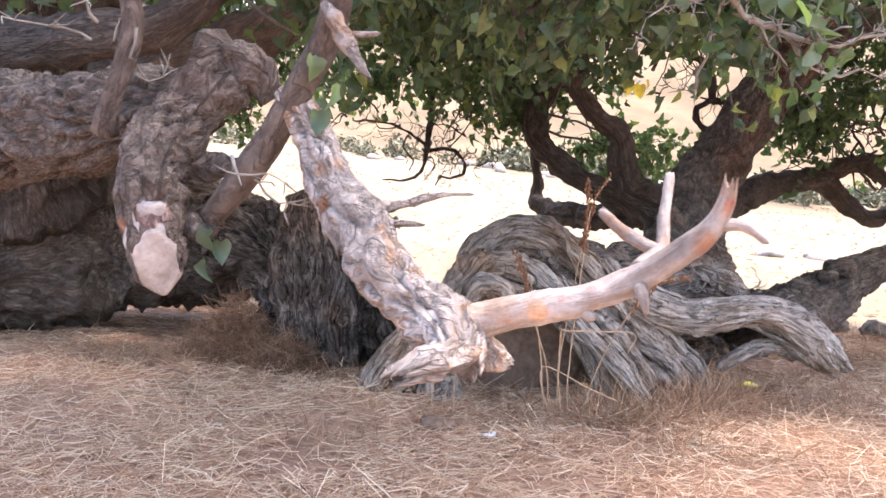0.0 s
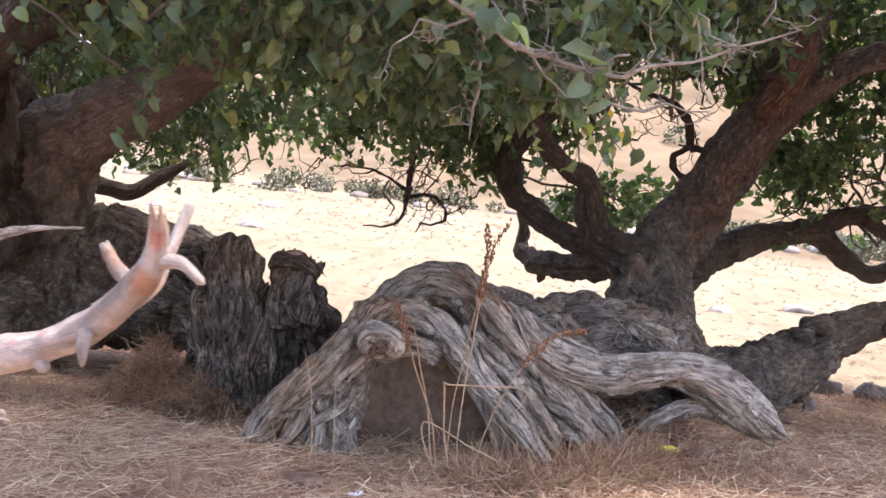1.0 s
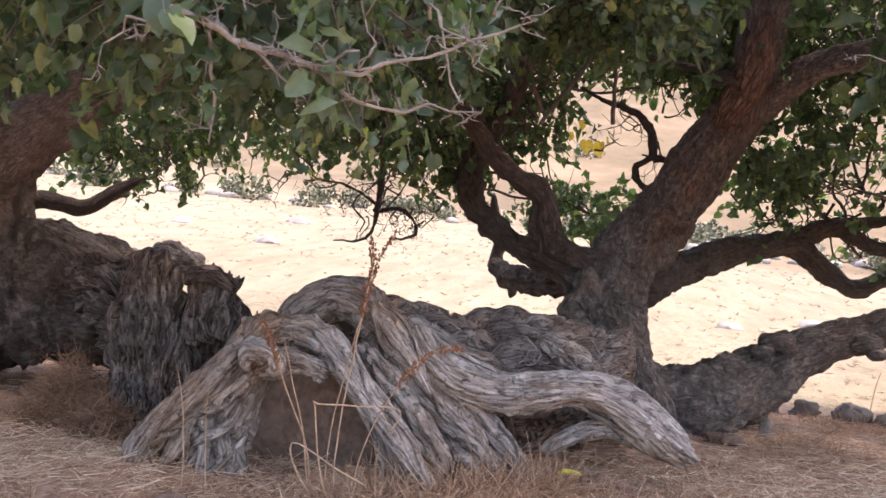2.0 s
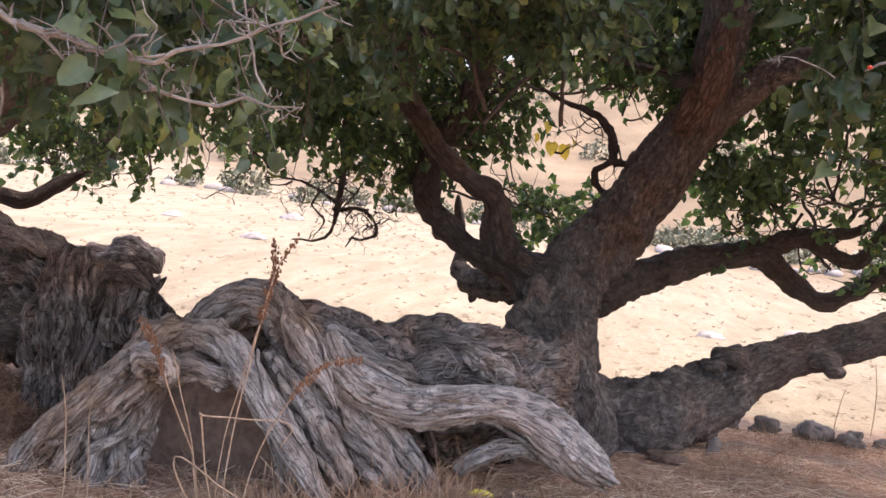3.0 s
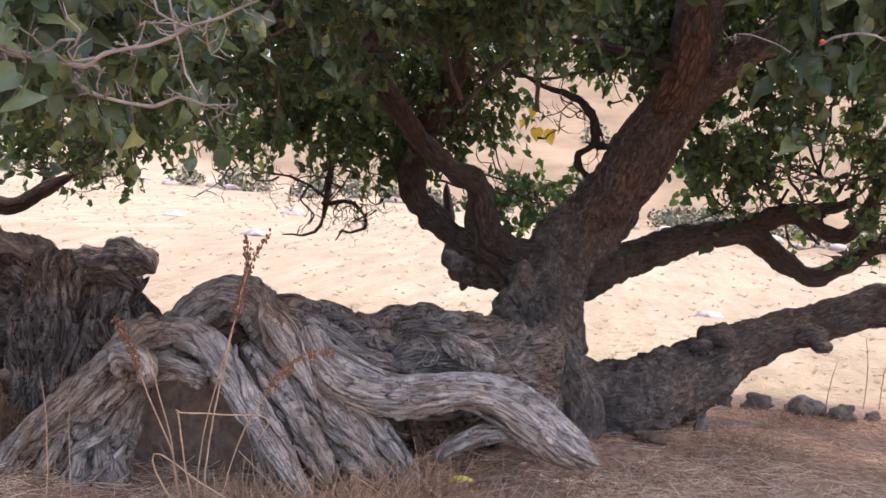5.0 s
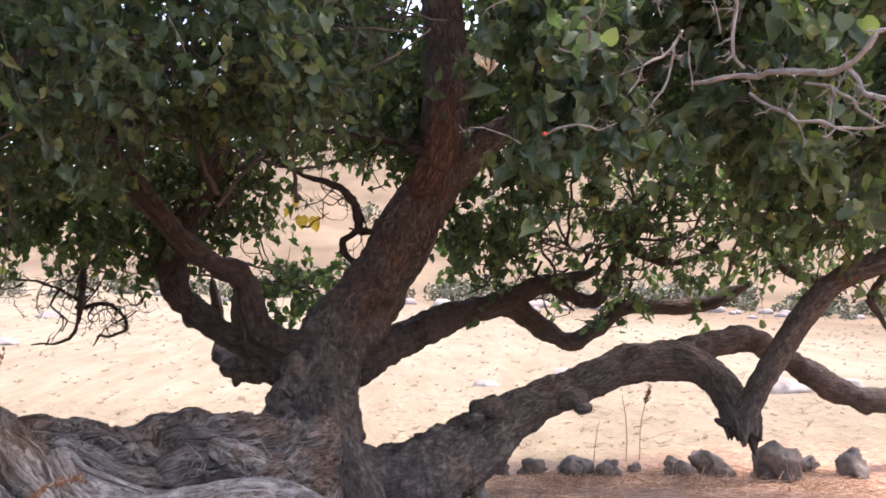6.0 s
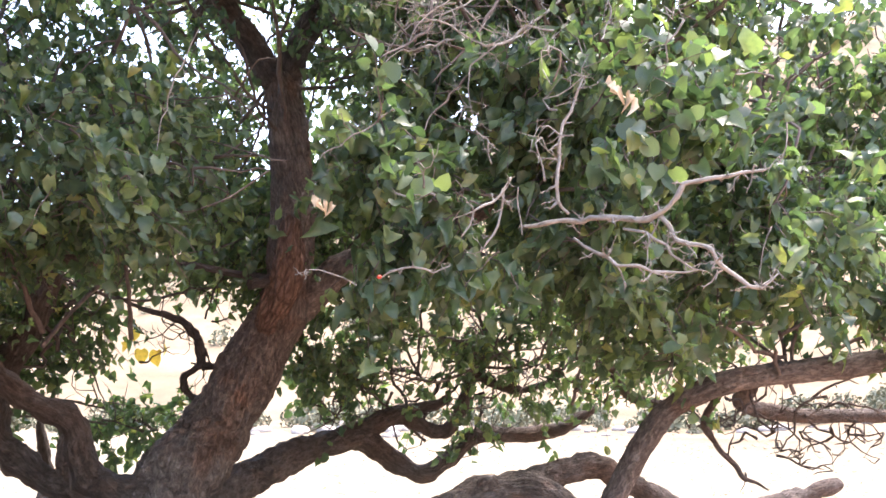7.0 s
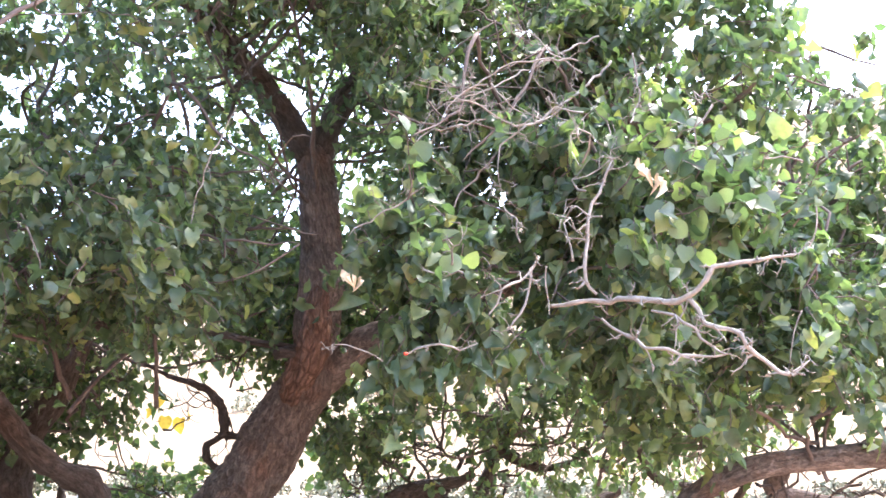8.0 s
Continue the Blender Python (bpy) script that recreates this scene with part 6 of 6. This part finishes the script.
for k, (x, y, r) in enumerate([(2.76, 6.55, 0.09), (2.05, 4.95, 0.12), (0.05, 4.15, 0.08), (1.9, 5.0, 0.07), (-1.0, 5.6, 0.1), (-1.15, 5.75, 0.12)]):
    ob = part("earth_clod", lump_stone(r, k + 40, (1.3, 0.9, 0.6), 0.9, 4), CLOD)
    ob.location = (x, y, at_ground(x, y) + r * 0.2)
    tagged(ob, "dusty brown clod of earth half sunk in the straw", "clod", "clods in the straw")
for k, (x, y, r) in enumerate([(-10.6, 25.2, 0.42), (-6.4, 21.5, 0.4), (3.98, 15.0, 0.22), (5.6, 16.4, 0.35), (6.6, 16.6, 0.4), (-8.6, 30.0, 0.5), (1.9, 16, 0.14), (8.2, 13.4, 0.4), (9.4, 14.0, 0.35), (10.5, 13.2, 0.3)]):
    r *= 0.7
    ob = part("stone", lump_stone(r, k + 60, (1.3, 1.0, 0.55), 0.6), PALE_STONE)
    ob.location = (x, y, at_ground(x, y))
    tagged(ob, "pale flat stone lying in the dry field", "stone", "stones in the field")
rng = np.random.RandomState(5)
shapes = []
for k in range(6):
    me = mesh_of("stone", *lump_stone(1.0, k + 80, (1.4, 1.0, 0.7), 0.4, 2))
    me.materials.append(PALE_STONE)
    shapes.append(me)
for k in range(90):
    x = rng.uniform(-34, 34)
    y = 44 + rng.normal(scale=2.2) - 0.1 * x
    r = rng.uniform(0.15, 0.45)
    ob = new("stone", shapes[k % 6])
    ob.location, ob.scale, ob.rotation_euler = (x, y, at_ground(x, y) + 0.1 * r), (r, r, r), (0, 0, k)
    tagged(ob, "pale boulder in the dry stream bed", "boulder", "boulders of the stream bed")

# ---- scrub and far trees ----


def scrub(places, seed, leaf, count, label, name):
    rng = np.random.RandomState(seed)
    pts, nrm, sz = [], [], []
    for x, y, r in places:
        z = at_ground(x, y)
        d = rng.normal(size=(count, 3))
        d /= np.linalg.norm(d, axis=1)[:, None]
        p = np.array([x, y, z + 0.5 * r]) + d * rng.uniform(0.5, 1, (count, 1)) * np.array([r, r, r * 0.75]) * (0.7 + 0.6 * fbm(d * 1.7 + x, 2, seed))[:, None]
        pts.append(p); nrm.append(d); sz.append(np.full(count, leaf * r))
    pts, nrm, sz = np.vstack(pts), np.vstack(nrm), np.concatenate(sz)
    ob = part(name, leaves_at(pts, rng.normal(size=pts.shape) + np.array([0, 0, -0.5]), nrm + rng.normal(scale=0.3, size=nrm.shape), sz * rng.uniform(0.6, 1.3, len(sz))), HILL_SCRUB)
    tagged(ob, label, "bushes", kind="stuff")


rng = np.random.RandomState(9)
scrub([(rng.uniform(-40, 45), 46 + rng.normal(scale=2.5), rng.uniform(0.4, 1.2)) for k in range(110)], 1, 0.22, 120, "grey-green scrub along the dry stream bed", "scrub")
scrub([(rng.uniform(-120, 260), rng.uniform(70, 215), rng.uniform(0.8, 2.2)) for k in range(120)], 2, 0.22, 90, "scattered scrub on the dry hillside", "hill_scrub")
scrub([(rng.uniform(120, 300), rng.uniform(185, 225), rng.uniform(3.0, 6.0)) for k in range(50)], 3, 0.16, 220, "dark green trees along the crest of the hill", "far_trees")

# ---- straw, grass ----


def straw(name, n, area, seed, lo, hi, label, lift=0.025, upright=0.12, material=None):
    rng = np.random.RandomState(seed)
    x0, x1, y0, y1 = area
    x, y = rng.uniform(x0, x1, n), rng.uniform(y0, y1, n)
    ok = fbm(np.stack([x, y, 0 * x], -1) / 0.5, 2, seed) > rng.uniform(0.1, 0.55, n)
    x, y = x[ok], y[ok]
    n = len(x)
    a = rng.uniform(0, 2 * np.pi, n)
    L = rng.uniform(lo, hi, n)
    d = np.stack([np.cos(a), np.sin(a), rng.normal(0.0, upright, n)], -1)
    base = np.stack([x, y, height(x, y) + rng.uniform(0.0, lift, n)], -1)
    bend = rng.normal(scale=0.25, size=(n, 3)) * np.array([1, 1, 0.3])
    s = np.linspace(-0.5, 0.5, 3)
    lines = base[:, None] + L[:, None, None] * (d[:, None] * s[None, :, None] + bend[:, None] * (s[None, :, None] ** 2) * 2)
    radii = np.repeat(rng.uniform(0.0009, 0.0024, n)[:, None], 3, axis=1)
    tagged(part(name, twig_lines(lines, radii), material or STRAW), label, "straw", kind="stuff")


straw("straw", 60000, (-3.2, 5.5, 1.0, 5.6), 3, 0.05, 0.20, "loose dry straw stems scattered over the ground")
straw("straw", 18000, (-3.2, 6.5, 5.2, 8.4), 4, 0.05, 0.22, "loose dry straw stems under the trees")
straw("straw", 14000, (-3.2, 5.5, 1.0, 5.6), 6, 0.08, 0.2, "short dry stems that stand up out of the litter", 0.05, 0.45)
straw("straw", 7000, (-6.0, 9.0, 8.4, 14.0), 5, 0.04, 0.12, "short dry grass stems lying in the field", material=FIELD_WEED)


def field_weeds(n, seed):
    """Small dead weeds and stubble that speckle the field."""
    rng = np.random.RandomState(seed)
    y = 9.5 + 34 * rng.rand(n) ** 1.4
    x = rng.uniform(-1, 1, n) * (5 + 0.75 * y) + 1.5
    k = 9
    h = rng.uniform(0.015, 0.055, n) * (0.7 + y / 25)
    b = np.stack([x, y, height(x, y)], -1)
    d = rng.normal(scale=0.8, size=(n, k, 3))
    d[..., 2] = rng.uniform(0.2, 1.0, (n, k))
    s = np.linspace(0, 1, 3)
    lines = (b[:, None, None] + (h[:, None, None, None] * d[:, :, None]) * s[None, None, :, None]).reshape(-1, 3, 3)
    radii = np.repeat((0.001 + 0.00012 * np.repeat(y, k))[:, None], 3, axis=1)
    tagged(part("field_weeds", twig_lines(lines, radii), FIELD_WEED), "small dead weeds scattered over the dry field", "dry weeds", kind="stuff")


field_weeds(2500, 8)


def tuft(x, y, n, h, spread, seed, label="tuft of dry reddish-brown grass beside the trunk", name="grass_tuft"):
    rng = np.random.RandomState(seed)
    n = int(n * 1.7)
    b = np.stack([x + rng.normal(scale=spread, size=n), y + rng.normal(scale=spread * 0.6, size=n), np.zeros(n)], -1)
    b[:, 2] = height(b[:, 0], b[:, 1]) - 0.01
    d = rng.normal(scale=0.55, size=(n, 3))
    d[:, 2] = rng.uniform(0.3, 1.0, n)
    L = h * rng.uniform(0.4, 1.1, n)
    s = np.linspace(0, 1, 5)
    sag = rng.normal(scale=0.5, size=(n, 3)) - np.array([0, 0, 0.5])
    lines = b[:, None] + L[:, None, None] * (d[:, None] * s[None, :, None] + sag[:, None] * s[None, :, None] ** 2 * 0.7)
    lines[..., 2] = np.maximum(lines[..., 2], b[:, None, 2] - 0.01)
    radii = np.linspace(0.0024, 0.0009, 5)[None] * rng.uniform(0.7, 1.4, (n, 1))
    tagged(part(name, twig_lines(lines, radii), DRY_GRASS), label, "dry grass", kind="stuff")


for k, (x, y, n, h, sp) in enumerate([(1.35, 4.72, 260, 0.2, 0.12), (1.55, 4.85, 260, 0.22, 0.10), (1.75, 4.82, 200, 0.18, 0.1), (1.05, 4.45, 220, 0.18, 0.14), (0.8, 4.35, 260, 0.2, 0.14), (2.3, 4.95, 220, 0.16, 0.14), (2.6, 5.6, 160, 0.15, 0.2), (3.3, 6.6, 200, 0.18, 0.25), (3.9, 7.9, 220, 0.18, 0.25), (4.9, 7.9, 220, 0.18, 0.3), (5.8, 7.7, 200, 0.18, 0.3), (1.1, 4.42, 300, 0.24, 0.1), (1.32, 4.55, 300, 0.26, 0.1), (1.5, 4.72, 170, 0.28, 0.06), (1.66, 4.78, 170, 0.3, 0.05), (1.58, 4.62, 140, 0.16, 0.12), (1.9, 4.85, 240, 0.2, 0.12), (0.9, 4.35, 240, 0.22, 0.1), (-1.75, 5.4, 200, 0.22, 0.2), (-2.1, 5.3, 260, 0.2, 0.25), (-0.7, 5.1, 140, 0.18, 0.2), (0.55, 4.35, 160, 0.16, 0.12), (2.05, 4.75, 260, 0.18, 0.16), (1.2, 4.35, 260, 0.2, 0.16), (1.5, 4.6, 260, 0.2, 0.15), (0.1, 4.3, 120, 0.14, 0.2), (1.2, 3.9, 160, 0.14, 0.2), (3.0, 4.8, 140, 0.14, 0.25), (-0.4, 3.9, 120, 0.14, 0.2)]):
    tuft(x, y, n, h, sp, 100 + k)



def brush(x, y, rx, ry, h, n, seed):
    """A tangle of dry stems heaped against the stump."""
    rng = np.random.RandomState(seed)
    a, q = rng.uniform(0, 2 * np.pi, n), np.sqrt(rng.rand(n))
    px, py = x + rx * q * np.cos(a), y + ry * q * np.sin(a)
    base = np.stack([px, py, height(px, py) + h * (1 - q) * rng.rand(n) ** 0.6], -1)
    d = rng.normal(size=(n, 3)) * np.array([1, 1, 0.8]) + np.array([0.1, -0.2, 0])
    d /= np.linalg.norm(d, axis=1)[:, None]
    bend = rng.normal(scale=0.7, size=(n, 3))
    s = np.linspace(-0.5, 0.5, 5)
    lines = base[:, None] + rng.uniform(0.08, 0.26, n)[:, None, None] * (d[:, None] * s[None, :, None] + bend[:, None] * s[None, :, None] ** 2)
    tagged(part("brush_heap", twig_lines(lines, np.full((n, 5), 0.0015)), DRY_BRUSH), "tangled heap of reddish-brown dry brush against the stump", "dry brush", kind="stuff")


brush(-1.32, 5.48, 0.38, 0.26, 0.5, 3000, 5)
brush(-0.95, 5.25, 0.24, 0.18, 0.3, 900, 6)

# ---- litter ----
peel = part("fruit_peel", tube([(1.73, 4.94, -0.10, 0.008), (1.77, 4.93, -0.088, 0.016), (1.82, 4.93, -0.088, 0.015), (1.86, 4.94, -0.1, 0.006)], 14, 0.008, 0.3, 0.03, 0.1, 0.02, 0, 3), YELLOW)
tagged(peel, "bright yellow fruit peel lying in the straw", "peel")


def scrap(x, y, size, seed):
    n = 9
    g = np.linspace(-0.5, 0.5, n)
    X, Y = np.meshgrid(g, g)
    p = np.stack([X, Y, 0 * X], -1).reshape(-1, 3)
    z = 0.5 * (fbm(p * 3.1 + seed, 2, seed) - 0.4)
    v = np.stack([p[:, 0] * (0.7 + 0.6 * z), p[:, 1] * (0.5 + z), z], -1) * size
    v = np.vstack([v, v - np.array([0, 0, 0.0012])])
    f = []
    for i in range(n - 1):
        for j in range(n - 1):
            a = i * n + j
            f += [(a, a + 1, a + n + 1, a + n), (a + n * n, a + n * n + n, a + n * n + n + 1, a + n * n + 1)]
    ob = part("paper_scrap", (v, f, None), PAPER, smooth=False)
    ob.location = (x, y, at_ground(x, y) + 0.02)
    tagged(ob, "crumpled scrap of white paper on the straw", "litter", "scraps of paper")


scrap(3.47, 4.9, 0.11, 1)
scrap(0.31, 4.0, 0.08, 2)


def hanging_leaf(name, x, y, z, size, turn, material, label, parent, curl=1.2, thin=1.0):
    v, f = leaf_shape()
    v[:, 0] *= thin
    v[:, 2] *= curl
    m = pose(x, y, z, -75, 0, turn).to_3x3()
    v = np.array([m @ Vector(q) * size + Vector((x, y, z)) for q in v])
    return part(name, (v, f, None), material, parent, label)


for k, (dx, dz) in enumerate([(0, 0), (-0.14, 0.02), (-0.2, 0.22), (0.06, 0.05), (-0.3, 0.1)]):
    hanging_leaf("yellow_leaf", 1.88 + dx, 9.4, 1.92 + dz, 0.13 - 0.012 * k, 150 + 40 * k, YELLOW_LEAF, "yellowed hanging leaf", tree)
for k in range(5):
    hanging_leaf("dry_leaf", 3.02 + 0.015 * k, 4.70 - 0.01 * k, 2.28 - 0.012 * k, 0.048, 60 * k, DRY_LEAF, "curled pale brown dry leaf", tree, 3.0, 0.35)
    hanging_leaf("dry_leaf", 4.27 + 0.015 * k, 4.18 - 0.01 * k, 2.64 - 0.03 * k, 0.06, 70 * k, DRY_LEAF, "curled pale brown dry leaf", tree, 3.0, 0.35)
part("berry", (lump_stone(0.010, 3, (1, 1, 0.8), 0.2, 2)[0] + np.array([3.218, 4.25, 1.84]), lump_stone(0.010, 3, (1, 1, 0.8), 0.2, 2)[1], None), RED_BERRY, tree, "red berry")
for k, (x, y, z) in enumerate([(-0.33, 1.88, 1.02), (-0.36, 1.86, 0.98), (-0.35, 1.85, 1.05), (-0.1, 1.76, 1.42), (-0.06, 1.75, 1.36), (-0.09, 1.77, 1.31)]):
    hanging_leaf("leaf", x, y, z, 0.042, 20 + 67 * k, NEAR_LEAF, "", old, 2.2)

crooked(tree, [(4.0, 4.75, 3.15), (3.8, 4.7, 3.3), (4.15, 4.3, 2.5), (3.7, 4.35, 2.2), (4.5, 4.3, 2.9), (4.9, 4.6, 2.4)], 21, 16, DEAD_TWIG, 0.4, 0.005, 0.0, "dead_twig", 0.25, 8)
crooked(old, [(0.9, 2.7, 1.75), (1.3, 2.7, 1.65), (1.5, 2.7, 1.7)], 22, 9, DEAD_TWIG, 0.25, 0.004, -0.4, "dead_twig", 0.15, 5)

crooked(log, [(1.62, 5.3, 0.42), (1.87, 5.36, 0.40), (1.9, 5.12, 0.36), (1.75, 5.3, 0.45)], 51, 22, GREY_WOOD, 0.22, 0.006, -0.1, "rootlet", 0.1, 4)
